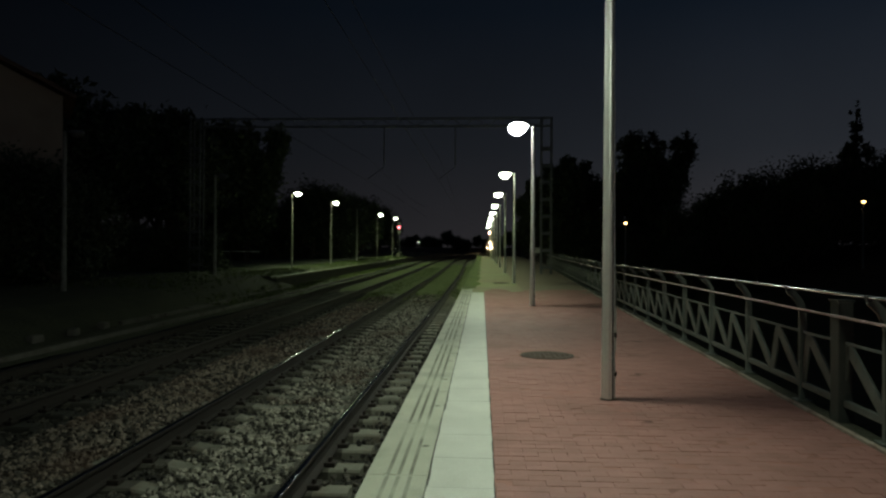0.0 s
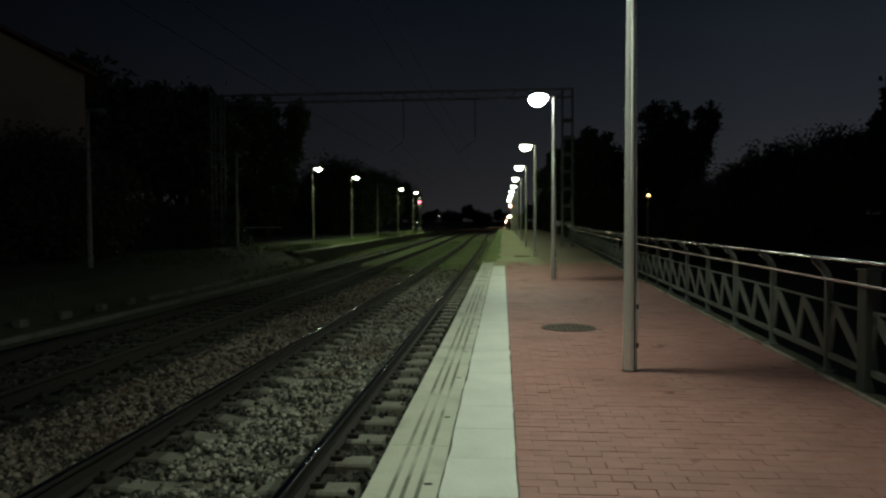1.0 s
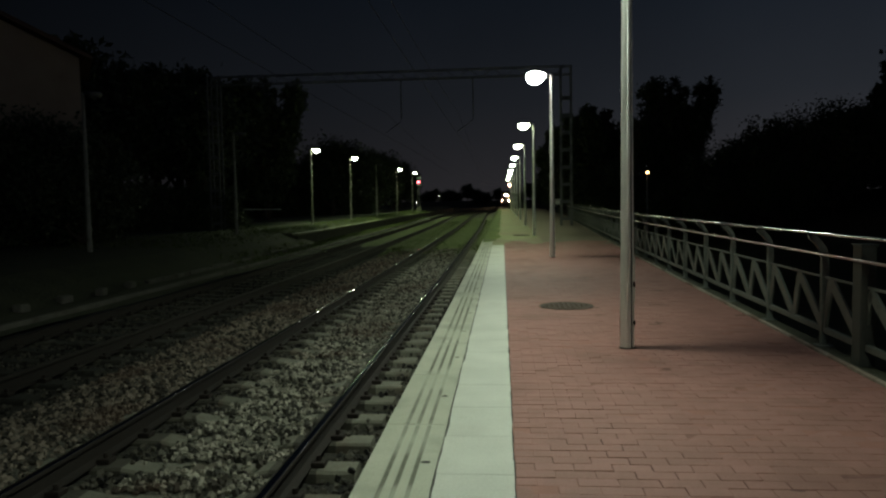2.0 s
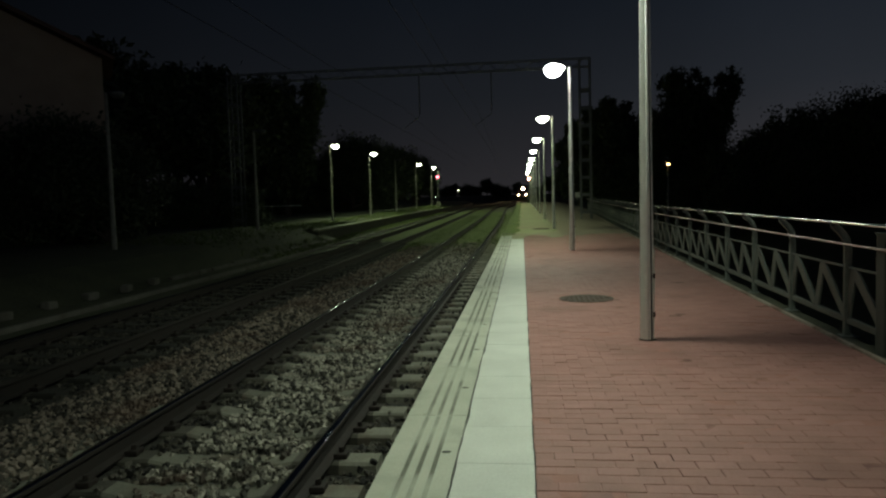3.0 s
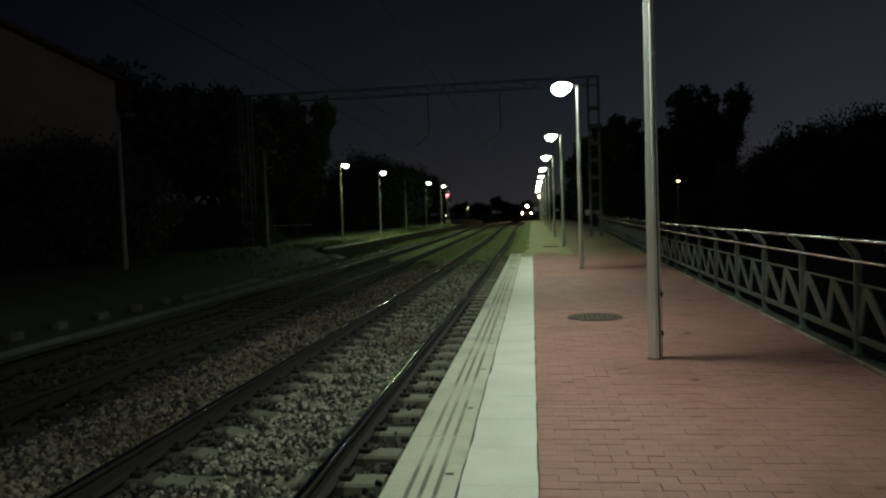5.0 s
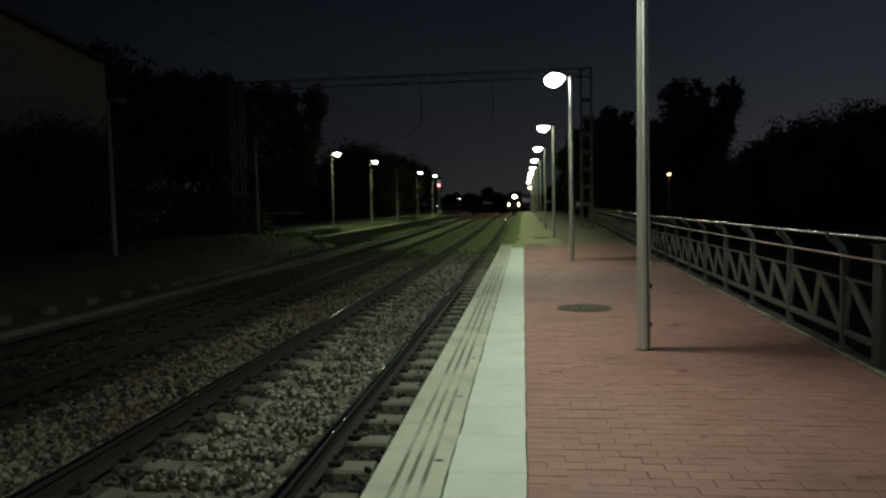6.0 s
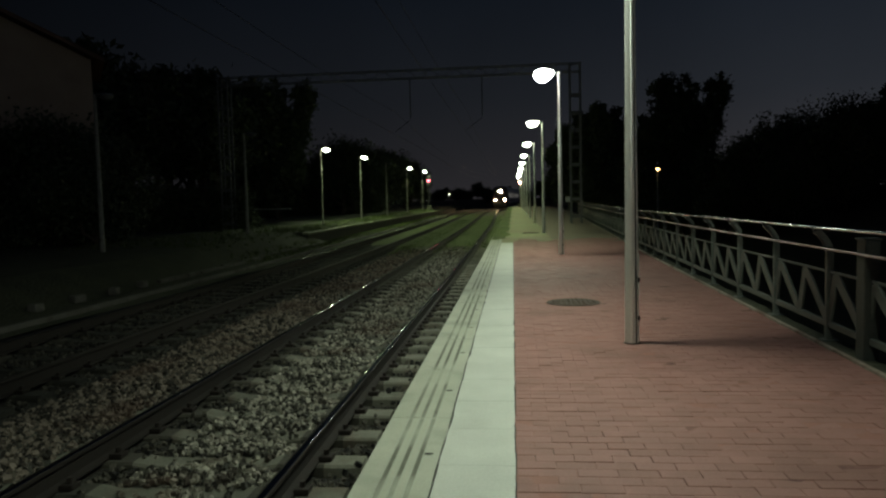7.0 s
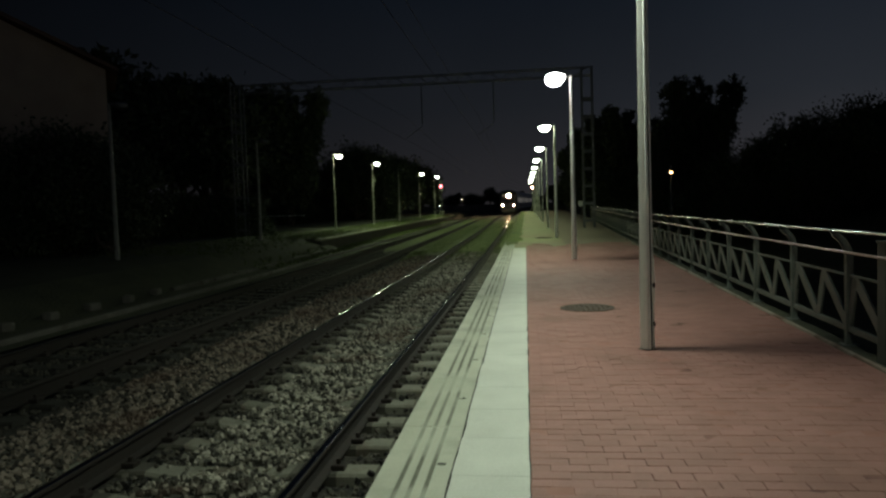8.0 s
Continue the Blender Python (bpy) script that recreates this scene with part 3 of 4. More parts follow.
# ---- railing ----
def railing():
    """Green posts with tops bent towards the platform, steel handrail, a middle tube and slanted braces."""
    ang = -math.degrees(math.atan(0.045))
    t = thing("railing", pose(fence_x(0) + 0.06, 0, 0, 0, 0, ang), "green steel railing with bent posts, tube handrail and zigzag braces", "railing")
    y0, bay, n = 6.83, 1.53, 34
    pm = bmesh.new()
    pts = [(0, -0.02), (0, 0.82), (-0.010, 0.875), (-0.032, 0.925), (-0.068, 0.975), (-0.13, 1.035)]
    for i in range(len(pts) - 1):
        (xa, za), (xb, zb) = pts[i], pts[i + 1]
        d = Vector((xb - xa, 0, zb - za)).normalized()
        nrm = Vector((d.z, 0, -d.x)) * 0.032
        q = [Vector((xa, 0, za)) - nrm, Vector((xa, 0, za)) + nrm, Vector((xb, 0, zb)) + nrm, Vector((xb, 0, zb)) - nrm]
        vv = [pm.verts.new(p + Vector((0, s * 0.02, 0))) for s in (-1, 1) for p in q]
        for f in ((0, 1, 2, 3), (7, 6, 5, 4), (0, 4, 5, 1), (1, 5, 6, 2), (2, 6, 7, 3), (3, 7, 4, 0)):
            pm.faces.new([vv[k] for k in f])
    box(pm, -0.07, 0.07, -0.07, 0.07, 0, 0.012)
    post = bpy.data.meshes.new("post")
    pm.normal_update()
    pm.to_mesh(post)
    pm.free()
    post.materials.append(M_GREEN)
    cm = bmesh.new()
    bmesh.ops.create_cone(cm, cap_ends=True, segments=12, radius1=0.020, radius2=0.020, depth=0.045, matrix=Matrix.Rotation(math.pi / 2, 4, "X"))
    box(cm, -0.012, 0.022, -0.02, 0.02, -0.035, -0.008)
    clamp = bpy.data.meshes.new("bracket")
    cm.to_mesh(clamp)
    cm.free()
    clamp.materials.append(M_SIGNAL)
    braces = []
    for a, b in (((0, 0.62), (0.10, 0.17)), ((0.10, 0.17), (0.50, 0.62))):
        bm = bar(bmesh.new(), (0, a[0] * bay, a[1]), (0, b[0] * bay, b[1]), 0.105, 0.02)
        me = bpy.data.meshes.new("brace")
        bm.normal_update()
        bm.to_mesh(me)
        bm.free()
        me.materials.append(M_GREEN)
        braces.append(me)
    bars = []
    for name, w, z0, z1 in (("upper_bar", 0.010, 0.635, 0.658), ("bottom_bar", 0.02, 0.13, 0.185)):
        bm = box(bmesh.new(), -w, w, 0.03, bay - 0.03, z0, z1, 0.004)
        me = bpy.data.meshes.new(name)
        bm.to_mesh(me)
        bm.free()
        me.materials.append(M_GREEN)
        bars.append(me)
    for k in range(-3, n):
        y = y0 + k * bay
        g = grade(y)
        share("post", post, t, pose(0, y, g))
        share("bracket", clamp, t, pose(-0.14, y, g + 1.06))
        slope = math.degrees(math.atan((grade(y + bay) - g) / bay))
        for me in bars:
            share(me.name, me, t, pose(0, y, g, slope))
        for h in (0, 0.5):
            for me in braces:
                share("brace", me, t, pose(0, y + (h - 0.10) * bay, grade(y + h * bay)))
    ys = span(y0 - 3 * bay, y0 + n * bay, bay)
    part("handrail", sweep(bmesh.new(), [(-0.14, y, 1.06 + grade(y)) for y in ys], 0.015, 12), M_TUBE, t, "bare steel tube handrail", True)
    part("middle_tube", sweep(bmesh.new(), [(-0.075, y, 0.865 + grade(y)) for y in ys], 0.0125, 8), M_RED_TUBE, t, "worn reddish middle tube", True)
    bm = bmesh.new()
    box(bm, -0.06, 0.06, 5.95, 6.11, 0, 0.99, 0.012)
    box(bm, -0.07, 0.07, 5.94, 6.12, 0.99, 1.01, 0.006)
    part("end_post", bm, M_DARK_GREEN, t, "thick square dark green post")
    bm = bmesh.new()
    ribbon(bm, [(-0.155, -0.3), (-0.155, 0.014), (-0.148, 0.020), (-0.117, 0.020), (-0.110, 0.014), (-0.110, -0.3)], [(0, y, grade(y)) for y in span(-8, y0 + n * bay, 1.55)])
    base = part("footing", ribbon(bmesh.new(), [(-0.108, -0.3), (-0.108, 0.0), (0.11, 0.0), (0.11, -0.3)], [(0, y, grade(y)) for y in span(-8, y0 + n * bay, 1.55)]), M_SOIL)
    base.matrix_basis = pose(fence_x(0) + 0.06, 0, 0, 0, 0, ang)
    tagged(base, "dark dirty footing strip under the railing", "footing", kind="structure")
    c = part("kerb", bm, M_RAILKERB)
    c.matrix_basis = pose(fence_x(0) + 0.06, 0, 0, 0, 0, ang)
    tagged(c, "pale concrete kerb under the railing", "kerb", kind="structure")


railing()


# ---- lamps ----
def street_lamp(x, y, z, side, glow_mat, lit, tint, power, label, group, H=4.57, top=0.3):
    t = thing("street_lamp", pose(x, y, z), label, "street lamp", group)
    bm = bmesh.new()
    # fluted profile: narrow grooves run the whole height of the pole
    rings = []
    for h, r in ((0.0, 0.066), (1.2, 0.060), (H, 0.042)):
        ring = []
        r *= 1.0 if side < 0 else 1.3
        for k in range(48):
            a = 2 * math.pi * k / 48 - 1.10
            # a shallow groove on each quarter
            r1 = r * (0.84, 0.84, 1.0, 0.98, 0.98, 0.98, 0.98, 0.98, 0.98, 0.98, 0.98, 0.98)[k % 12]
            ring.append(bm.verts.new((r1 * math.cos(a), r1 * math.sin(a), h)))
        rings.append(ring)
    for lo, hi in zip(rings, rings[1:]):
        for k in range(48):
            bm.faces.new((lo[k], lo[(k + 1) % 48], hi[(k + 1) % 48], hi[k]))
    bm.faces.new(rings[-1])
    bm.faces.new(rings[0][::-1])
    part("pole", bm, M_POLE if side < 0 else M_POLE_DIM, t, smooth=False)
    if side < 0:
        # dark slot up the front, and a white strip standing in for the lamps' highlight
        for name, a, thick, out, mat in (("slot", -1.07, 0.006, 0.98, M_CLIP), ("highlight_strip", -1.60, 0.006, 1.0, M_PAINT_WHITE)):
            path = [(r * out * math.cos(a), r * out * math.sin(a), h) for h, r in ((0.01, 0.066), (1.2, 0.060), (H - 0.02, 0.042))]
            part(name, sweep(bmesh.new(), path, thick, 8), mat, t, "dark slot" if name == "slot" else "pale strip painted as a highlight", True)
    bm = bmesh.new()
    cone(bm, 0.080, 0.076, 0, 0.008, seg=24)
    for a in range(4):
        cone(bm, 0.005, 0.005, 0.008, 0.014, 0.073 * math.cos(a * 1.571 + 0.78), 0.073 * math.sin(a * 1.571 + 0.78), 6)
    part("base_plate", bm, M_IRON, t, "rusty base plate")
    bm = bmesh.new()
    box(bm, 0.054, 0.063, -0.04, 0.04, 0.45, 0.85, 0.003)
    part("access_door", bm, M_POLE, t)
    for z in (0.22, 0.58):
        part("hinge", box(bmesh.new(), 0.046, 0.067, -0.052, -0.030, z, z + 0.045, 0.004), M_CLIP, t, "dark door hinge")
    bm = bmesh.new()
    sweep(bm, [(0, 0, H - 0.08), (side * 0.05, 0, H - 0.02), (side * 0.22, 0, H - 0.03)], 0.03, 10)
    part("arm", bm, M_HEAD, t, smooth=True)
    hx = side * 0.40
    bm = bmesh.new()
    # short collar that holds the drop-shaped bowl at the arm
    bmesh.ops.create_cone(bm, cap_ends=True, segments=16, radius1=0.075, radius2=0.04, depth=0.09, matrix=Matrix.Translation((side * 0.15, 0, H - 0.055)) @ Matrix.Rotation(-side * math.pi / 2, 4, "Y"))
    part("housing", bm, M_HEAD, t, smooth=True)
    bm = bmesh.new()
    bmesh.ops.create_uvsphere(bm, u_segments=28, v_segments=16, radius=0.235)
    for v in bm.verts:
        v.co.z *= 0.80 if v.co.z < 0 else top
        d = -v.co.x * side
        if d > 0:
            k = d / 0.25
            v.co.x -= side * d * 0.16
            v.co.z = v.co.z * (1 - 0.45 * k * k) + 0.05 * k * k
        v.co += Vector((hx, 0, H - 0.045))
    part("diffuser", bm, glow_mat if lit else M_HEAD, t, "bright glowing bowl" if lit else "unlit bowl", True)
    if lit:
        # the reflector throws two beams along the platform and little across it
        for tilt in (-36, 36):
            d = bpy.data.lights.new("lamp_light", "AREA")
            d.shape, d.size, d.energy, d.color, d.spread = "DISK", 0.26, power / 2, tint, radians(104)
            o = new("lamp_light", d)
            o.parent = t
            o.matrix_basis = pose(hx, 0, H - 0.30, 0, -16 * side, 0) @ pose(0, 0, 0, tilt)
    return t


def lamps():
    near = "tall galvanised platform lamp with a glowing bowl"
    for k in range(-2, 10):
        y = 6.74 + 11.39 * k
        far = y > 25
        street_lamp(1.10 + min(max(0.0088 * (y - 6.74), 0), 0.15), y, grade(y), -1, G_FAR if far else G_NEAR, True, FAR_TINT if far else NEAR_TINT, LAMP_POWER * (0.75 if far else 1), near, "platform lamps", top=0.30 if far else 0.62)
    for x, y, lit in ((-13.75, 22.5, 0), (-13.35, 34.6, 0), (-12.78, 46.8, 1), (-12.33, 57, 1), (-12.15, 68, 0), (-11.95, 80, 1), (-11.6, 91, 1)):
        street_lamp(x, y, left_z(y), 1, G_FAR, bool(lit), FAR_TINT, LAMP_POWER * 1.8, "slim lamp post with a glowing bowl on the far platform" if lit else "slim lamp post with an unlit bowl on the far platform", "far platform lamps", 5.25 if y < 30 else 5.03)


lamps()


# ---- far platform ----
FAR_EDGE, FAR_START = -10.35, 35.0


def far_edge_z(y):
    return grade(min(y, 150)) - 0.05


def far_ground(x, y):
    """Height across the tracks: a low bank at first, then the raised far platform."""
    k = min(max((-9.6 - x) / 1.6, 0), 1)
    bank = (-0.56 + grade(y)) * (1 - k) + left_z(y) * k
    if y < FAR_START or x > FAR_EDGE:
        return bank if y < FAR_START else -0.62 + grade(y)
    k = min((FAR_EDGE - x) / 2.2, 1)
    return far_edge_z(y) * (1 - k) + left_z(y) * k


def far_platform():
    ys = span(-12, 60, 2) + span(64, 150, 4)
    rnd = random.Random(17)
    bm = bmesh.new()
    rows = []
    for y in ys:
        row = [bm.verts.new((x + bend(y) * (x > -9.5), y, -0.63 + grade(y) + rnd.uniform(-0.03, 0.02))) for x in (-8.15, -8.6, -9.1, -9.55)]
        for x in (-10.4, -11.2, -12.0, -13.0, -15, -18, -24, -32):
            row.append(bm.verts.new((x, y, far_ground(x, min(y, FAR_START - 0.1)) - 0.02 + rnd.uniform(-0.03, 0.02) - (0.8 if y > FAR_START + 1.5 else 0))))
        rows.append(row)
    for a, b in zip(rows, rows[1:]):
        for k in range(len(a) - 1):
            bm.faces.new((a[k], b[k], b[k + 1], a[k + 1]))
    tagged(part("far_verge", bm, M_SOIL), "dark low earth bank beside the second track", "verge", kind="structure")
    bm = bmesh.new()
    ribbon(bm, [(FAR_EDGE, -0.02), (FAR_EDGE - 0.3, -0.02), (FAR_EDGE - 0.3, -1.6), (FAR_EDGE, -1.6)], [(0, y, far_edge_z(y) - 0.08) for y in span(FAR_START, 61, 2) + span(65, 150, 4)])
    tagged(part("far_platform_wall", bm, M_FAR_WALL), "dark mossy retaining wall of the far platform", "wall", kind="structure")
    head = box(bmesh.new(), -16, FAR_EDGE - 0.3, FAR_START, FAR_START + 0.3, -0.9, left_z(FAR_START) - 0.03)
    tagged(part("far_platform_head", head, M_FAR_WALL), "dark mossy end wall of the far platform", "wall", kind="structure")
    t = thing("far_platform_edge", pose(0, 0, 0), "mossy worn coping stones along the far platform", "platform edge", kind="structure")
    stone = box(bmesh.new(), -0.36, 0.03, 0.004, 0.996, -0.098, 0.0, 0.008)
    me = bpy.data.meshes.new("coping_stone")
    stone.to_mesh(me)
    stone.free()
    me.materials.append(M_COPING)
    for y in range(35, 106):
        share("coping_stone", me, t, pose(FAR_EDGE + rnd.uniform(-0.01, 0.01), y, far_edge_z(y + 0.5) + rnd.uniform(-0.004, 0.006), 0.4))
    bm = bmesh.new()
    ys2 = span(FAR_START + 0.02, 61, 2) + span(65, 150, 4)
    rows = [[bm.verts.new((x, y, far_ground(x, y) - 0.012 + (rnd.uniform(-0.03, 0.012) if x < -10.5 else 0) - (0.4 if x < -30 else 0))) for x in (FAR_EDGE - 0.3, -10.9, -11.6, -12.4, -13.2, -14.5, -16.5, -22, -32)] for y in ys2]
    for a, b in zip(rows, rows[1:]):
        for k in range(len(a) - 1):
            bm.faces.new((a[k], b[k], b[k + 1], a[k + 1]))
    tagged(part("far_platform", bm, M_LEFT), "worn gravel and grass surface of the far platform", "platform", kind="structure")
    bm = bmesh.new()
    ribbon(bm, [(-8.66, -0.9), (-8.66, -0.56), (-8.64, -0.545), (-8.575, -0.545), (-8.555, -0.56), (-8.555, -0.9)], [(bend(y), y, grade(y)) for y in ys])
    tagged(part("far_kerb", bm, M_KERB), "low narrow concrete kerb beside the second track", "kerb", kind="structure")


far_platform()


def edging_kerb():
    """Broken line of edging on the bank, up to the head of the far platform."""
    rnd = random.Random(29)
    t = thing("edging_kerb", pose(0, 0, 0), "broken pale edging kerb half sunk in the bank", "kerb", kind="structure")
    bm = box(bmesh.new(), -0.07, 0.07, 0.01, 0.84, -0.2, 0.07, 0.025)
    me = bpy.data.meshes.new("kerb_block")
    bm.to_mesh(me)
    bm.free()
    me.materials.append(M_KERB)
    for i in range(20):
        y = 18.2 + i * 0.85
        share("kerb_block", me, t, pose(-9.60 + rnd.uniform(-0.02, 0.02), y, -0.57 + grade(y) + rnd.uniform(-0.05, 0.01), rnd.uniform(-1.5, 1.5), 0, rnd.uniform(-1.5, 1.5)))


edging_kerb()


def kerb_stones():
    rnd = random.Random(23)
    src = None
    for i in range(6):
        y = 10.6 + i * 1.35
        m = pose(-9.60 + rnd.uniform(-0.06, 0.06), y + rnd.uniform(-0.1, 0.1), far_ground(-9.60, y) + 0.02, rnd.uniform(-4, 4), rnd.uniform(-4, 4), rnd.uniform(-12, 12))
        if src is None:
            src = part("edging_stone", box(bmesh.new(), -0.10, 0.10, -0.17, 0.17, -0.1, 0.08, 0.05), M_KERB)
            src.matrix_basis = m
            tagged(src, "half-buried pale edging stone on the bank", "edging stone", "edging stones")
        else:
            copy_thing(src, m)


kerb_stones()


# ---- gantry and wires ----
def lattice_mast(t, x, top, base):
    w = 0.28
    for sx in (-1, 1):
        for sy in (-1, 1):
            bm = bmesh.new()
            box(bm, x + sx * w - 0.04, x + sx * w + 0.04, sy * w - 0.04, sy * w + 0.04, base, top)
            part("leg", bm, M_LATTICE, t)
    z = base + 0.3
    while z < top - 0.9:
        for sy in (-1, 1):
            bm = bmesh.new()
            box(bm, x - w, x + w, sy * w - 0.012, sy * w + 0.012, z, z + 0.16)
            part("batten", bm, M_LATTICE, t)
        z += 0.95


def gantry(y, xl, xr, top):
    t = thing("catenary_gantry", pose(0, y, 0), "grey lattice steel gantry spanning the tracks", "gantry", "overhead line gantries")
    lattice_mast(t, xr, top, grade(y))
    lattice_mast(t, xl, top, left_z(y))
    bm = bmesh.new()
    for z in (top - 0.45, top):
        for sy in (-0.2, 0.2):
            box(bm, xl - 0.3, xr + 0.3, sy - 0.025, sy + 0.025, z - 0.025, z + 0.025)
    n = 30
    for i in range(n):
        a, b = xl + (xr - xl) * i / n, xl + (xr - xl) * (i + 1) / n
        for sy in (-0.2, 0.2):
            sweep(bm, [(a, sy, top - 0.45 if i % 2 else top), (b, sy, top if i % 2 else top - 0.45)], 0.012, 5)
    part("beam", bm, M_LATTICE, t)
    for cx in (TRACK_1, TRACK_2):
        bm = bmesh.new()
        sweep(bm, [(cx + bend(y) + 0.9, 0, top - 0.45), (cx + bend(y) + 0.9, 0, 6.6 + grade(y) + RAIL_Z)], 0.035, 6)
        sweep(bm, [(cx + bend(y) + 0.9, 0, 6.0 + grade(y)), (cx + bend(y), 0, 5.35 + grade(y))], 0.02, 6)
        part("drop_arm", bm, M_LATTICE, t)


gantry(40, -16.5, 3.5, 8.95)


def wires():
    for cx in (TRACK_1, TRACK_2):
        bm = bmesh.new()
        ys = span(-12, 40, 4) + span(45, 250, 5)
        sweep(bm, [(cx + bend(y), y, 5.3 + RAIL_Z + 0.4 + grade(y)) for y in ys], 0.008, 5)
        sag = lambda y: 0.5 * (((y - 40) / 26) % 2 - 1) ** 2
        sweep(bm, [(cx + bend(y), y, 6.2 + RAIL_Z + 0.3 + sag(y) + grade(y)) for y in ys], 0.008, 5)
        tagged(part("overhead_wire", bm, M_WIRE), "thin dark overhead contact wire above the track", "overhead wire", "overhead wires")


wires()


# ---- signals ----
def rail_signal(x, y, z, h, mat, label, second=None):
    t = thing("rail_signal", pose(x, y, z), label, "rail signal", "rail signals")
    part("mast", cone(bmesh.new(), 0.07, 0.07, 0, h - 0.5, seg=12), M_SIGNAL, t)
    bm = bmesh.new()
    box(bm, -0.3, 0.3, -0.1, 0.1, h - 0.55, h + 0.85, 0.06)
    part("signal_head", bm, M_SIGNAL, t)
    for i, (dz, m) in enumerate(((0, mat), (0.5, M_GLASS))):
        bm = bmesh.new()
        bmesh.ops.create_cone(bm, cap_ends=True, segments=20, radius1=0.17, radius2=0.17, depth=0.04, matrix=Matrix.Translation((0, -0.12, h + dz)) @ Matrix.Rotation(math.pi / 2, 4, "X"))
        part("lens", bm, m, t, "glowing red lens" if m is mat else "unlit lens")
    bm = bmesh.new()
    box(bm, -0.3, 0.3, -0.25, 0.25, 0, 0.5, 0.03)
    part("foot", bm, M_FAR_WALL, t)


rail_signal(1.12, 112, grade(112), 3.75, G_AMBER, "black rail signal on a mast showing a red orange light")
rail_signal(-11.1, 94, left_z(94), 3.85, G_RED, "black rail signal on a mast showing a red light")


# ---- trees ----
def make_tree(name, seed, h, crowns, leaves, leaf, label, trunk_r=0.25, category="tree"):
    """A trunk with limbs and a crown of leaves; crowns: (x, y, z, rx, ry, rz) lobes."""
    rnd = np.random.RandomState(seed)
    t = thing(name, pose(0, -400 - seed * 20, 0), label, category, "dark trees")
    bm = bmesh.new()
    top = max(c[2] for c in crowns)
    sweep(bm, [(0, 0, -1.5), (0.05, 0.03, top * 0.3), (-0.08, 0.05, top * 0.6), (0.0, 0, top)], trunk_r, 8, [trunk_r * 1.3, trunk_r, trunk_r * 0.6, trunk_r * 0.15])
    for cx, cy, cz, rx, ry, rz in crowns:
        s = max(0.3, cz - rz * 1.2)
        sweep(bm, [(0, 0, s * 0.7), (cx * 0.5, cy * 0.5, s), (cx, cy, cz)], 0.1, 6, [trunk_r * 0.6, trunk_r * 0.4, 0.03])
    part("trunk", bm, M_BARK, t)
    vol = np.array([c[3] * c[4] * c[5] for c in crowns])
    verts, faces = [], []
    k = 0
    for c, share_n in zip(crowns, (vol / vol.sum() * leaves).astype(int)):
        clumps = max(6, share_n // 45)
        for _ in range(clumps):
            d = rnd.normal(size=3)
            d /= np.linalg.norm(d)
            centre = np.array(c[:3]) + d * np.array(c[3:]) * rnd.uniform(0.35, 1.0)
            cr = min(c[3:]) * rnd.uniform(0.16, 0.36)
            for _ in range(max(1, share_n // clumps)):
                p = centre + rnd.normal(size=3) * cr * 0.6
                a, b = rnd.normal(size=3), rnd.normal(size=3)
                a /= np.linalg.norm(a)
                b = b - a * b.dot(a)
                b /= np.linalg.norm(b)
                s = leaf * rnd.uniform(0.6, 1.3)
                verts += [tuple(p - a * s), tuple(p + b * s * 0.45), tuple(p + a * s), tuple(p - b * s * 0.45)]
                faces.append((k, k + 1, k + 2, k + 3))
                k += 4
    cr = new("crown", mesh_of("crown", verts, faces, M_LEAF))
    cr.parent = t
    return t


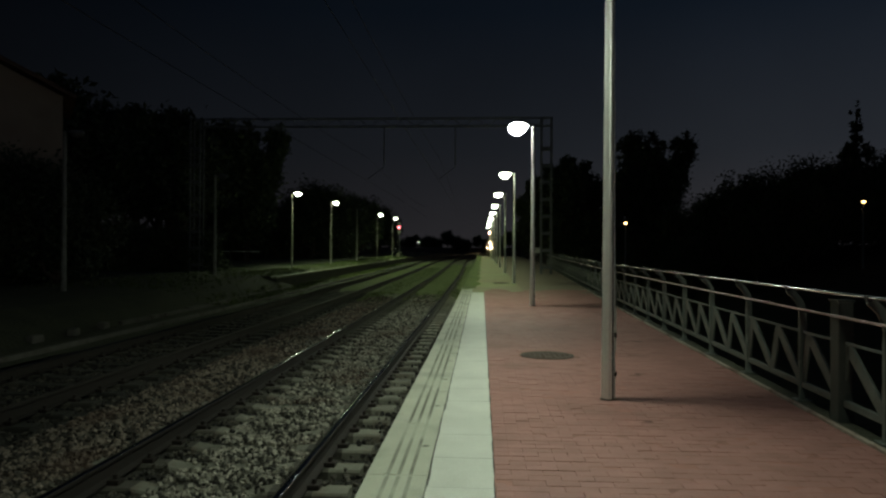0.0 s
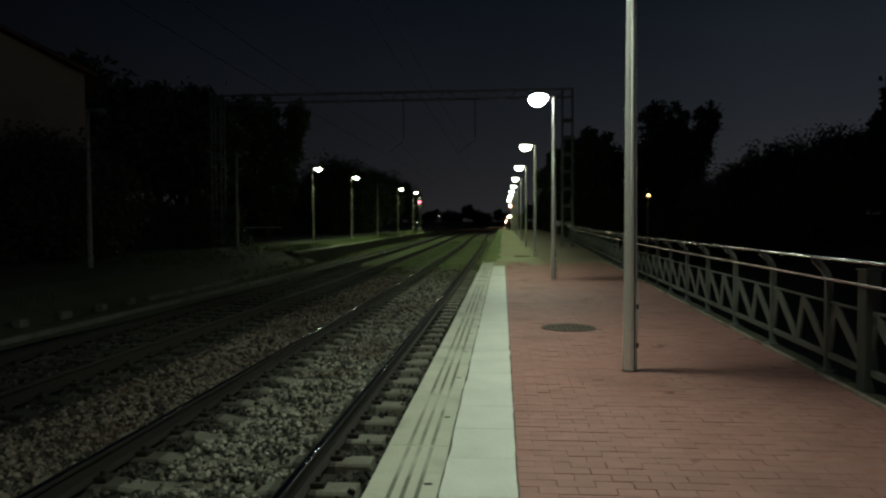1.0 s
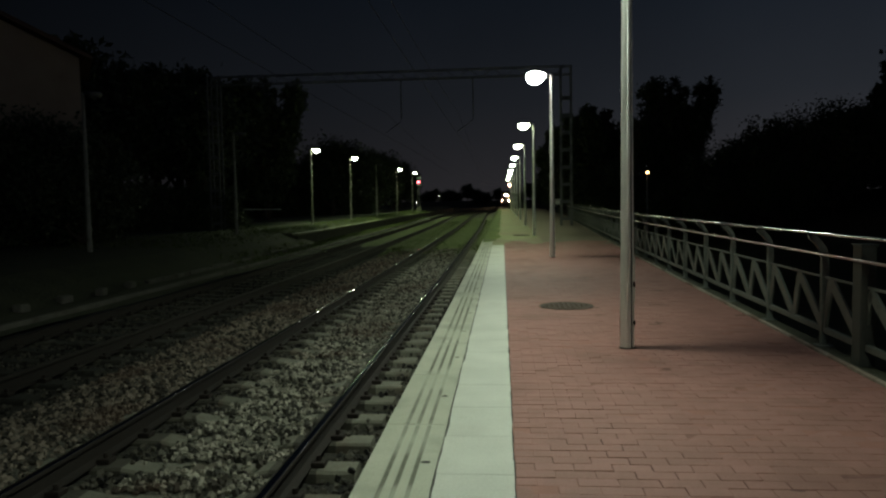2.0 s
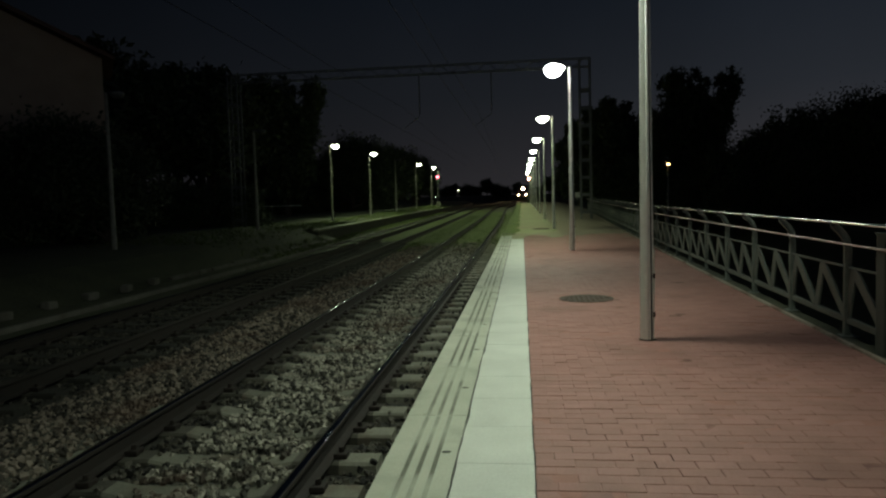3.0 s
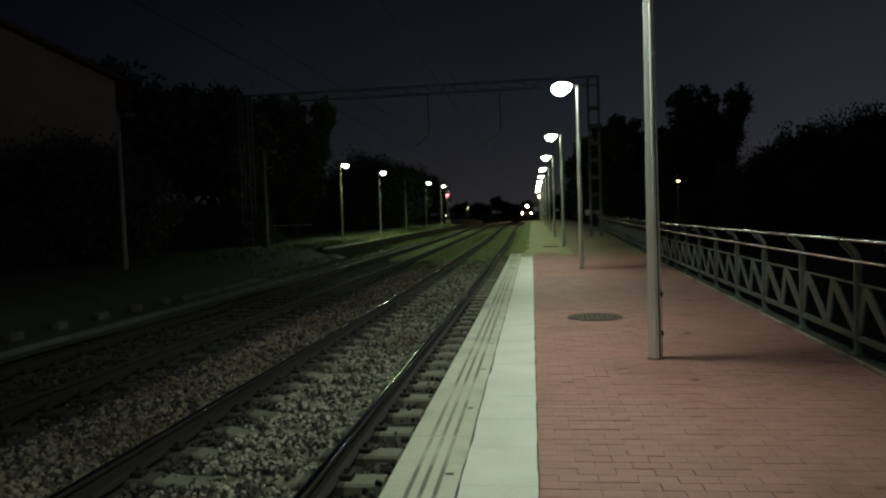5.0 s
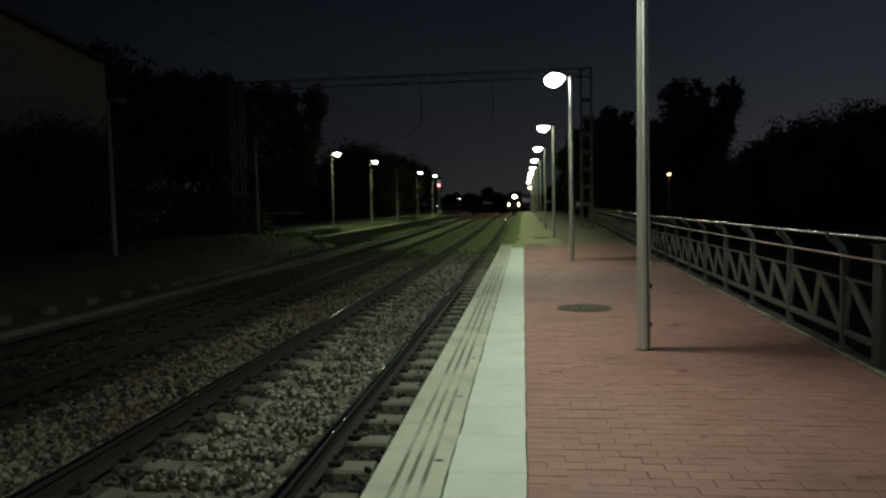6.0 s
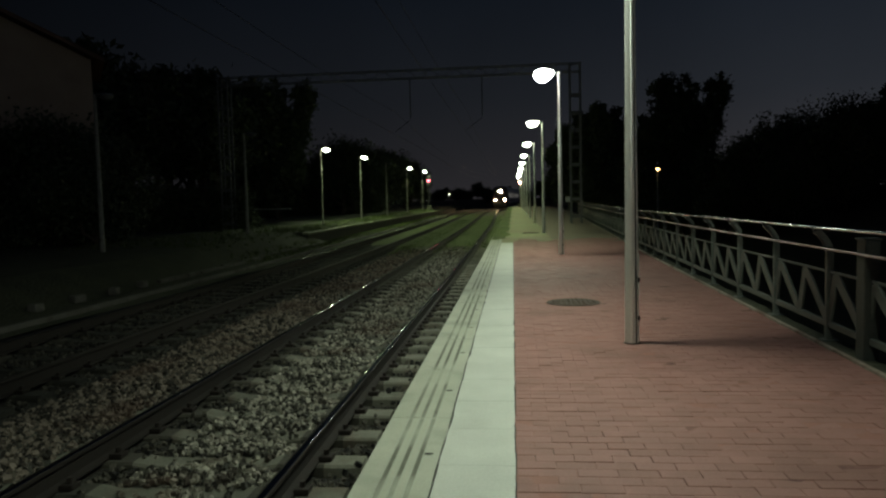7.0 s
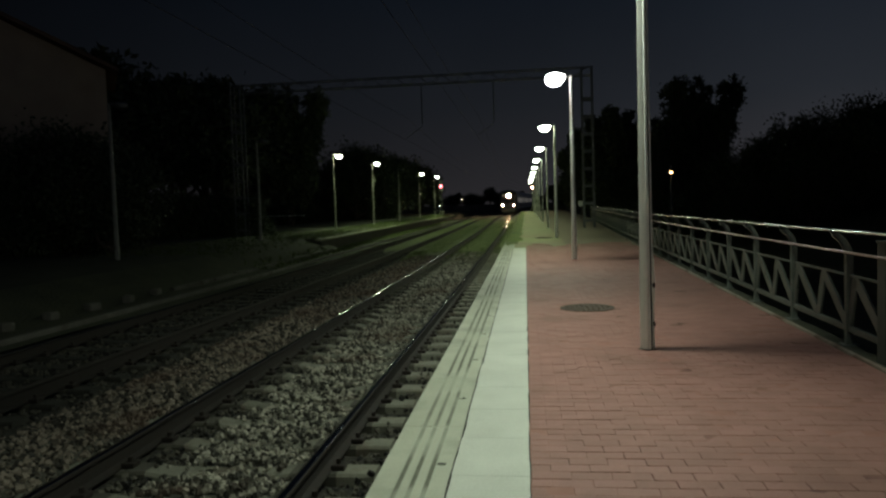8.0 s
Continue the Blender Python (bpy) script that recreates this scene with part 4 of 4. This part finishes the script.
def trees():
    broad = make_tree("broadleaf_tree", 1, 10, [(0, 0, 6.5, 3.2, 3.2, 3.0), (1.8, 0.6, 7.6, 2.0, 2.0, 2.0), (-1.9, -0.5, 5.6, 2.2, 2.2, 2.0), (0.2, 1, 8.6, 1.8, 1.8, 1.5)], 8500, 0.25, "dark broadleaf tree against the night sky")
    round_t = make_tree("round_tree", 2, 8, [(0, 0, 4.4, 3.4, 3.2, 2.9), (1.6, 0, 5.6, 2.1, 2, 1.9), (-2, 0.4, 4.2, 2.0, 2.0, 2.1), (2.4, 0, 3.4, 1.9, 2, 2)], 17000, 0.16, "dense dark rounded tree on the slope")
    lobed = make_tree("lobed_tree", 3, 15, [(-2.3, 0, 12.3, 1.45, 1.6, 2.2), (0.2, 0.5, 12.5, 1.2, 1.4, 2.0), (2.9, 0, 11.9, 1.4, 1.6, 2.2), (2.3, 0, 10.2, 1.3, 1.6, 1.8), (1.5, 0, 8.6, 1.7, 2.0, 2.6), (-1.0, 0, 10.2, 2.2, 2.0, 1.8), (-2.0, 0, 8.0, 2.6, 2.4, 2.8), (0, 0, 5, 2.6, 2.6, 2.5)], 34000, 0.21, "tall lobed tree with three upright crowns", 0.35)
    slim = make_tree("slim_tree", 4, 12, [(0, 0, 5.0, 1.7, 1.7, 3.2), (0.3, 0, 8.4, 1.5, 1.5, 2.6), (-0.3, 0.2, 10.6, 0.9, 0.9, 1.6)], 7000, 0.25, "tall slim dark tree")
    conifer = make_tree("conifer", 5, 12, [(0.1 * (-1) ** i, 0, 2.6 + i * 0.85, 2.3 - i * 0.2, 2.3 - i * 0.2, 1.1) for i in range(11)], 9000, 0.20, "pointed dark conifer on the slope")
    rnd = random.Random(8)

    def plant(src, x, y, z, s, turn=None):
        o = copy_thing(src, pose(x, y, z, 0, 0, rnd.uniform(0, 360) if turn is None else turn))
        o.scale = (s, s, s * rnd.uniform(0.95, 1.05))

    # big tree and its neighbours beyond the railing
    plant(lobed, 19.0, 80, -0.3, 1.09, 0)
    plant(lobed, -20.6, 61, left_z(61) - 0.6, 0.86, 20)
    for x, y, s in ((8.2, 84, 1.0), (10.2, 82, 1.12), (12.4, 85, 1.12), (6.0, 95, 0.95), (15.2, 86, 1.0), (11.3, 90, 1.15), (9.2, 88, 1.1), (7.0, 90, 1.0)):
        plant(slim, x, y, -0.4, s)
    for x, y, s in ((13.2, 76, 0.85), (9.6, 80, 0.8), (20, 76, 0.6), (16, 78, 0.7)):
        plant(round_t, x, y, -0.8, s)
    # wooded slope on the right
    for x, y, s in ((17.5, 60, 0.90), (20.5, 59, 0.97), (23.5, 60, 1.06), (26.5, 60, 1.08), (29.5, 61, 1.0), (33, 61, 1.0), (37, 62, 1.05), (24, 54, 0.85), (28, 54, 0.8), (32, 54, 0.8), (20, 53, 0.7), (16, 55, 0.62), (36, 52, 0.85), (14.6, 63, 0.7), (18.5, 64, 0.74), (22, 65, 0.92)):
        plant(round_t, x, y, grade(y) - 0.95 + right_slope(x), s)
    plant(conifer, 30.6, 60, grade(60) - 0.95 + right_slope(30.6), 0.97)
    # left bank
    for x, y, s in ((-31, 62, 1.35), (-27, 60, 1.3), (-23.5, 61, 1.25), (-21.2, 62, 0.95), (-34, 58, 1.5), (-30, 64, 1.5), (-26.5, 66, 1.4), (-25, 48, 1.0), (-21.5, 50, 1.0), (-29, 50, 1.15), (-38, 55, 1.5)):
        plant(broad, x, y, left_z(y) - 0.4, s)
    for x, y, s in ((-18.4, 76, 1.15), (-17.6, 86, 1.1), (-17, 96, 1.1), (-16.6, 108, 1.05), (-20, 82, 1.2), (-19, 102, 1.2), (-17.5, 120, 1.1)):
        plant(round_t, x, y, left_z(y) - 0.4, s)
    for i in range(11):
        plant(round_t, -44 + i * 2.7, 70 + rnd.uniform(-2, 2) + i * 1.2, left_z(70) - 1.9, rnd.uniform(0.75, 0.9))
    for i in range(6):
        plant(round_t, -17.5 - i * 3.1, 41 - i * 0.6, left_z(40) - 1.6, rnd.uniform(0.5, 0.62))
    for i in range(9):
        plant(round_t, 12 + i * 4, 74 + rnd.uniform(-2, 2), grade(74) - 2.8 + right_slope(12 + i * 4), rnd.uniform(0.8, 0.95))
    for x, y, s in ((-16.9, 27.2, 0.70), (-19.6, 27.8, 0.78), (-22.6, 28, 0.8), (-25.8, 28.2, 0.82)):
        plant(round_t, x, y, left_z(y) - 0.7, s)
    for x, y, s in ((-20.2, 26.2, 0.55), (-23.6, 25.8, 0.6), (-27.4, 25.4, 0.62), (-31.5, 25, 0.66), (-18.2, 29.2, 0.6)):
        plant(round_t, x, y, left_z(y) - 1.5, s)
    # trees that close the view down the line
    for i in range(16):
        x = -34 + i * 3.6
        plant(round_t if i % 3 else broad, x, 240 + rnd.uniform(-8, 12) + abs(x) * 0.2, 1.0, rnd.uniform(0.6, 0.85))
    for src in (broad, round_t, lobed, slim, conifer):
        src.matrix_basis = pose(-60 + 14 * rnd.random(), 130 + 20 * rnd.random(), 0)


trees()


# ---- building on the left ----
def building():
    t = thing("gabled_building", pose(-18.4, 30, -0.2, 0, 0, 33), "dim gabled building with pale walls beside the far platform", "building")
    bm = bmesh.new()
    pts = [(-22, 0), (0, 0), (0, 8.3), (-11, 13.5), (-22, 8.3)]
    a = [bm.verts.new((x, 0, z - 0.8 if z == 0 else z)) for x, z in pts]
    b = [bm.verts.new((x, 5, z - 0.8 if z == 0 else z)) for x, z in pts]
    bm.faces.new(a)
    bm.faces.new(b[::-1])
    for i in range(5):
        bm.faces.new((a[i], b[i], b[(i + 1) % 5], a[(i + 1) % 5]))
    part("wall", bm, M_WALL, t)
    for s in (0, 1):
        bm = bmesh.new()
        e, r = ((0.5, 8.15), (-11, 13.62)) if s == 0 else ((-22.5, 8.15), (-11, 13.62))
        v = [bm.verts.new((x, y, z + dz)) for y in (-0.5, 5.5) for x, z in (e, r) for dz in (0, 0.18)]
        for f in ((0, 1, 3, 2), (4, 6, 7, 5), (0, 4, 5, 1), (2, 3, 7, 6), (1, 5, 7, 3), (0, 2, 6, 4)):
            bm.faces.new([v[k] for k in f])
        part("roof", bm, M_ROOF, t)


building()


# ---- distance ----
def distant_street_lamp(x, y, z, h, r=0.11, mat=G_STREET, label="distant road lamp with an orange glowing head"):
    t = thing("road_lamp", pose(x, y, z - h), label, "street lamp", "road lamps")
    part("mast", cone(bmesh.new(), 0.09, 0.05, -1, h, seg=10), M_LATTICE, t)
    bm = bmesh.new()
    bmesh.ops.create_uvsphere(bm, u_segments=16, v_segments=10, radius=r, matrix=Matrix.Translation((0, -0.1, h)) @ Matrix.Diagonal((1.1, 1, 0.75, 1)))
    part("glowing_head", bm, mat, t, "glowing head", True)


distant_street_lamp(9.9, 50, 3.46, 6.0)
distant_street_lamp(24.9, 48, 4.85, 5.0)


def far_fence():
    t = thing("far_railing", pose(-18.5, 60, left_z(60)), "thin pale metal railing behind the far platform", "railing")
    pts = [(-8.5, 0, 0.98), (-0.6, 0, 0.92)]
    part("handrail", sweep(bmesh.new(), pts, 0.035, 10), M_POLE, t, "", True)
    for a, b in zip(pts, pts[1:]):
        for i in range(6):
            k = i / 6
            part("post", cone(bmesh.new(), 0.025, 0.025, -0.3, 1.03, a[0] + (b[0] - a[0]) * k, a[1] + (b[1] - a[1]) * k, 8), M_LATTICE, t)


far_fence()


def marker_board(x, y, z, w, h):
    t = thing("marker_board", pose(x, y, grade(y)), "small white marker board on a thin post", "sign", "marker boards")
    part("post", cone(bmesh.new(), 0.025, 0.025, 0, z, seg=8), M_LATTICE, t)
    part("board", box(bmesh.new(), -w / 2, w / 2, -0.03, -0.015, z - h / 2, z + h / 2, 0.004), M_PAINT_WHITE, t, "white board")


marker_board(4.35, 57, 1.25, 0.42, 0.42)
marker_board(1.7, 108, 0.95, 0.8, 0.3)


def far_wall():
    bm = box(bmesh.new(), -60, 30, 250, 250.4, 0.2, 3.1, 0.02)
    tagged(part("boundary_wall", bm, M_CONC), "low pale boundary wall beyond the end of the line", "wall", kind="structure")


far_wall()


def weeds():
    """Tufts of grass between the tracks and on the far bank."""
    rnd = np.random.RandomState(21)
    verts, faces = [], []
    k = 0
    spots = []
    for x0, x1, y0, y1, n in ((-5.1, -4.0, 28, 70, 1100), (-3.3, -1.8, 29, 75, 600), (-1.55, -0.85, 30, 75, 400), (-8.2, -7.6, 30, 90, 500), (-13.2, -10.5, 36, 100, 3000), (-10.2, -8.7, 24, 90, 1800), (-16.5, -10.6, 24, 45, 900)):
        for _ in range(n):
            x, y = rnd.uniform(x0, x1), rnd.uniform(y0, y1)
            low = RAIL_Z - 0.21 + grade(y) if x > -8.25 else far_ground(x, y) - 0.02
            spots.append((x + (bend(y) if x > -9 else 0), y, low, 1.0 if x > -8.25 else 0.9))
    for x, y, z, s in spots:
        for _ in range(4):
            a = rnd.uniform(0, 6.28)
            h = rnd.uniform(0.05, 0.16) * s
            w = rnd.uniform(0.012, 0.03) * s
            px, py = x + rnd.normal() * 0.06, y + rnd.normal() * 0.06
            dx, dy = math.cos(a), math.sin(a)
            verts += [(px - dy * w, py + dx * w, z), (px + dy * w, py - dx * w, z), (px + dx * h * 0.5, py + dy * h * 0.5, z + h)]
            faces.append((k, k + 1, k + 2))
            k += 3
    tagged(new("weeds", mesh_of("weeds", verts, faces, M_GRASS)), "short green weeds and grass along the tracks", "grass", kind="stuff")


weeds()


def track_turf():
    """Grass that has grown over the ballast further along."""
    bm = bmesh.new()
    rnd = random.Random(31)
    for x0, x1, start, end in ((-3.16, -1.90, 31, 84), (-1.40, -0.86, 33, 84), (-5.42, -3.70, 30, 96), (-7.20, -5.96, 34, 90)):
        rows = []
        for y in span(start - 3, end, 0.5):
            row = []
            for i in range(6):
                x = x0 + (x1 - x0) * i / 5
                up = min(max((y - start - noise.noise((x * 1.5, y * 0.4, 3)) * 3) / 3, 0), 1)
                z = RAIL_Z - 0.26 + 0.125 * up + rnd.uniform(-0.012, 0.012) - (0.02 if i in (0, 5) else 0)
                row.append(bm.verts.new((x + bend(y), y, z + grade(y))))
            rows.append(row)
        for a, b in zip(rows, rows[1:]):
            for k in range(5):
                bm.faces.new((a[k], a[k + 1], b[k + 1], b[k]))
    tagged(part("track_turf", bm, M_TURF), "low yellow green grass grown over the ballast", "grass", kind="stuff")


track_turf()
distant_street_lamp(-13.4, 150, 3.6, 3.0, 0.06, G_FAR, "far road lamp with a small white glowing head")
distant_street_lamp(-17.0, 140.0, 2.19, 1.6, 0.05, G_FAR, "low far lamp with a small white glowing head")


# ---- train ----
def D_front(t):
    return 232 - 17.5 * t + 0.4 * t * t


CAR_L = 23.0


def train_car(front):
    name = "train_driving_car" if front else "train_coach"
    t = thing(name, pose(0, 200, 0), "pale train front car with three bright headlights" if front else "pale passenger coach behind the front car", "train", "train cars")
    sec = [(-1.42, 0.95), (-1.46, 1.3), (-1.46, 2.9), (-1.38, 3.5), (-1.1, 3.9), (-0.5, 4.1), (0.5, 4.1), (1.1, 3.9), (1.38, 3.5), (1.46, 2.9), (1.46, 1.3), (1.42, 0.95)]
    bm = bmesh.new()
    h = CAR_L / 2
    rings = []
    stations = [(-h, 0.80, 0.0), (-h + 0.35, 0.93, 0.0), (-h + 1.4, 1.0, 0.0), (h, 1.0, 0.0)] if front else [(-h, 1, 0), (h, 1, 0)]
    for y, s, _ in stations:
        rings.append([bm.verts.new((x * s, y + (max(0, z - 2.0) * 0.35 if front and y < -h + 1.0 else 0), 0.95 + (z - 0.95) * (0.5 + 0.5 * s))) for x, z in sec])
    for a, b in zip(rings, rings[1:]):
        for k in range(12):
            bm.faces.new((a[k], a[(k + 1) % 12], b[(k + 1) % 12], b[k]))
    bm.faces.new(rings[0][::-1])
    bm.faces.new(rings[-1])
    for f in bm.faces:
        if front and f.calc_center_median().y < -h + 1.5:
            f.material_index = 1
    body = part("body", bm, M_TRAIN, t)
    body.data.materials.append(M_TRAIN_DARK)
    for s in (-1, 1):
        bm = bmesh.new()
        box(bm, s * 1.462 - 0.006, s * 1.462 + 0.006, -h + 2.2, h - 0.3, 1.35, 1.62)
        part("stripe", bm, M_STRIPE, t)
        for i in range(9):
            y = -h + 3.2 + i * 2.1
            bm = bmesh.new()
            box(bm, s * 1.462 - 0.008, s * 1.462 + 0.008, y, y + 1.5, 2.0, 2.85, 0.004)
            part("side_window", bm, G_WINDOW, t, "dimly lit window")
    for y in (-h + 3.8, h - 3.8):
        bm = bmesh.new()
        box(bm, -1.1, 1.1, y - 1.6, y + 1.6, 0.45, 0.85, 0.05)
        bogie = part("bogie", bm, M_TRAIN_DARK, t)
        for yy in (-1.2, 1.2):
            for s in (-1, 1):
                bm = bmesh.new()
                bmesh.ops.create_cone(bm, cap_ends=True, segments=24, radius1=0.46, radius2=0.46, depth=0.13, matrix=Matrix.Translation((s * 0.85, y + yy, 0.46)) @ Matrix.Rotation(math.pi / 2, 4, "Y"))
                part("wheel", bm, M_TRAIN_DARK, bogie)
    bm = bmesh.new()
    box(bm, -1.25, 1.25, -h + 0.5, h - 0.5, 0.5, 0.98, 0.05)
    part("underframe", bm, M_TRAIN_DARK, t)
    if front:
        bm = bmesh.new()
        v = [bm.verts.new(p) for p in ((-0.98, -h - 0.02, 2.05), (0.98, -h - 0.02, 2.05), (0.86, -h + 0.34, 2.95), (-0.86, -h + 0.34, 2.95))]
        bm.faces.new(v)
        r = bmesh.ops.extrude_face_region(bm, geom=list(bm.faces))
        bmesh.ops.translate(bm, verts=[g for g in r["geom"] if isinstance(g, bmesh.types.BMVert)], vec=(0, 0.08, 0.02))
        part("windscreen", bm, M_GLASS, t)
        bm = bmesh.new()
        box(bm, -1.2, 1.2, -h - 0.05, -h + 0.5, 0.35, 1.0, 0.08)
        part("front_skirt", bm, M_TRAIN_DARK, t)
        for x, z, rr in ((-0.9, 1.60, 0.10), (0.9, 1.60, 0.12), (0.1, 3.15, 0.23)):
            y = -h - 0.06 + (0.40 if z > 2 else 0)
            bm = bmesh.new()
            bmesh.ops.create_cone(bm, cap_ends=True, segments=20, radius1=rr + 0.05, radius2=rr + 0.05, depth=0.1, matrix=Matrix.Translation((x, y + 0.04, z)) @ Matrix.Rotation(math.pi / 2, 4, "X"))
            hl = part("headlight", bm, M_TRAIN_DARK, t, "round headlight with a warm white lens")
            bm = bmesh.new()
            bmesh.ops.create_cone(bm, cap_ends=True, segments=20, radius1=rr, radius2=rr, depth=0.02, matrix=Matrix.Translation((x, y - 0.025, z)) @ Matrix.Rotation(math.pi / 2, 4, "X"))
            part("lens", bm, G_HEADLIGHT, hl)
    return t


CARS = [train_car(i == 0) for i in range(3)]


def on_track(y):
    return Vector((TRACK_1 + bend(y), y, RAIL_Z + grade(y)))


def motions():
    for i, car in enumerate(CARS):
        rows = []
        for k in range(17):
            t = k * 0.5
            c = D_front(t) + CAR_L / 2 + i * (CAR_L + 0.8)
            a, b = on_track(c - 7.7), on_track(c + 7.7)
            m = (a + b) / 2
            d = b - a
            rows.append((t, pose(m.x, m.y, m.z, math.degrees(math.atan2(d.z, d.y)), 0, -math.degrees(math.atan2(d.x, d.y)))))
        walk(car, rows)


# ---- pavers ----
def pavers():
    """Red clay pavers laid across the platform in running bond: the nearest as pieces, the rest joined."""
    t = thing("brick_paving", pose(0, 0, 0), "worn red clay brick paving in running bond", "paving", kind="structure")
    bw, bl, gap = 0.100, 0.200, 0.0036
    bm = bmesh.new()
    g = gap / 2
    box(bm, g, bl - g, g, bw - g, -0.04, 0)
    bmesh.ops.bevel(bm, geom=[e for e in bm.edges if all(v.co.z > -0.01 for v in e.verts)], offset=0.002, segments=1, affect="EDGES")
    me = bpy.data.meshes.new("brick")
    bm.to_mesh(me)
    bm.free()
    me.materials.append(M_BRICK)
    base_v = np.array([v.co[:] for v in me.vertices])
    base_f = [tuple(p.vertices) for p in me.polygons]
    verts, faces = [], []
    n = 0
    single = 0
    rnd = random.Random(4)
    row = 0
    y = -5.3
    while y < 26:
        x = RED_IN + 0.004 - (bl / 2 if row % 2 else 0)
        end = fence_x(y) - 0.10
        while x < end:
            x0, x1 = max(x, RED_IN + 0.004), min(x + bl, end)
            if y > 24.6 + 1.7 * noise.noise(Vector((x * 1.6, y * 0.7, 6))) + 0.7 * noise.noise(Vector((x * 6, y * 6, 2))):
                x += bl
                continue
            if x1 - x0 > 0.03 and math.hypot((x0 + x1) / 2 - 0.78, y + 0.05 - 9.51) > 0.40:
                s = (x1 - x0) / bl
                z = grade(y) + rnd.uniform(-0.0025, 0.0015)
                rx, ry, rz = rnd.uniform(-0.5, 0.5), rnd.uniform(-0.4, 0.4), rnd.uniform(-0.5, 0.5)
                if single < 300 and s > 0.99 and 3.3 < y < 5.9:
                    share("brick", me, t, pose(x0, y, z, rx, ry, rz))
                    single += 1
                else:
                    m = np.array(pose(x0, y, z, rx, ry, rz))
                    p = (base_v * (s, 1, 1)) @ m[:3, :3].T + m[:3, 3]
                    verts.extend(map(tuple, p))
                    faces.extend(tuple(i + n for i in f) for f in base_f)
                    n += len(base_v)
            x += bl
        y += bw
        row += 1
    o = new("joined_bricks", mesh_of("joined_bricks", verts, faces, M_BRICK))
    o.parent = t
    tagged(o, kind="stuff")
    bm = bmesh.new()
    ys = span(-14, -5.3, 2)
    for yy in (ys, [23.4] + span(26, 60, 2) + span(64, PLAT_END, 4)):
        rows = [[bm.verts.new((x, y, grade(y) - 0.006)) for x in (RED_IN if yy is ys else GREY_IN, 1.35, fence_x(min(y, 70)) - 0.06)] for y in yy]
        for a, b in zip(rows, rows[1:]):
            bm.faces.new((a[0], a[1], b[1], b[0])).material_index = 1 if yy is ys else 0
            bm.faces.new((a[1], a[2], b[2], b[1])).material_index = 1 if yy is ys else 2
    far = part("far_paving", bm, M_PAVE_FAR)
    far.data.materials.append(M_BRICK)
    far.data.materials.append(M_PAVE_BROWN)
    tagged(far, "worn paving further along the platform, coloured with the lamps' green tint, brownish at right", "paving", kind="structure")


pavers()

motions()
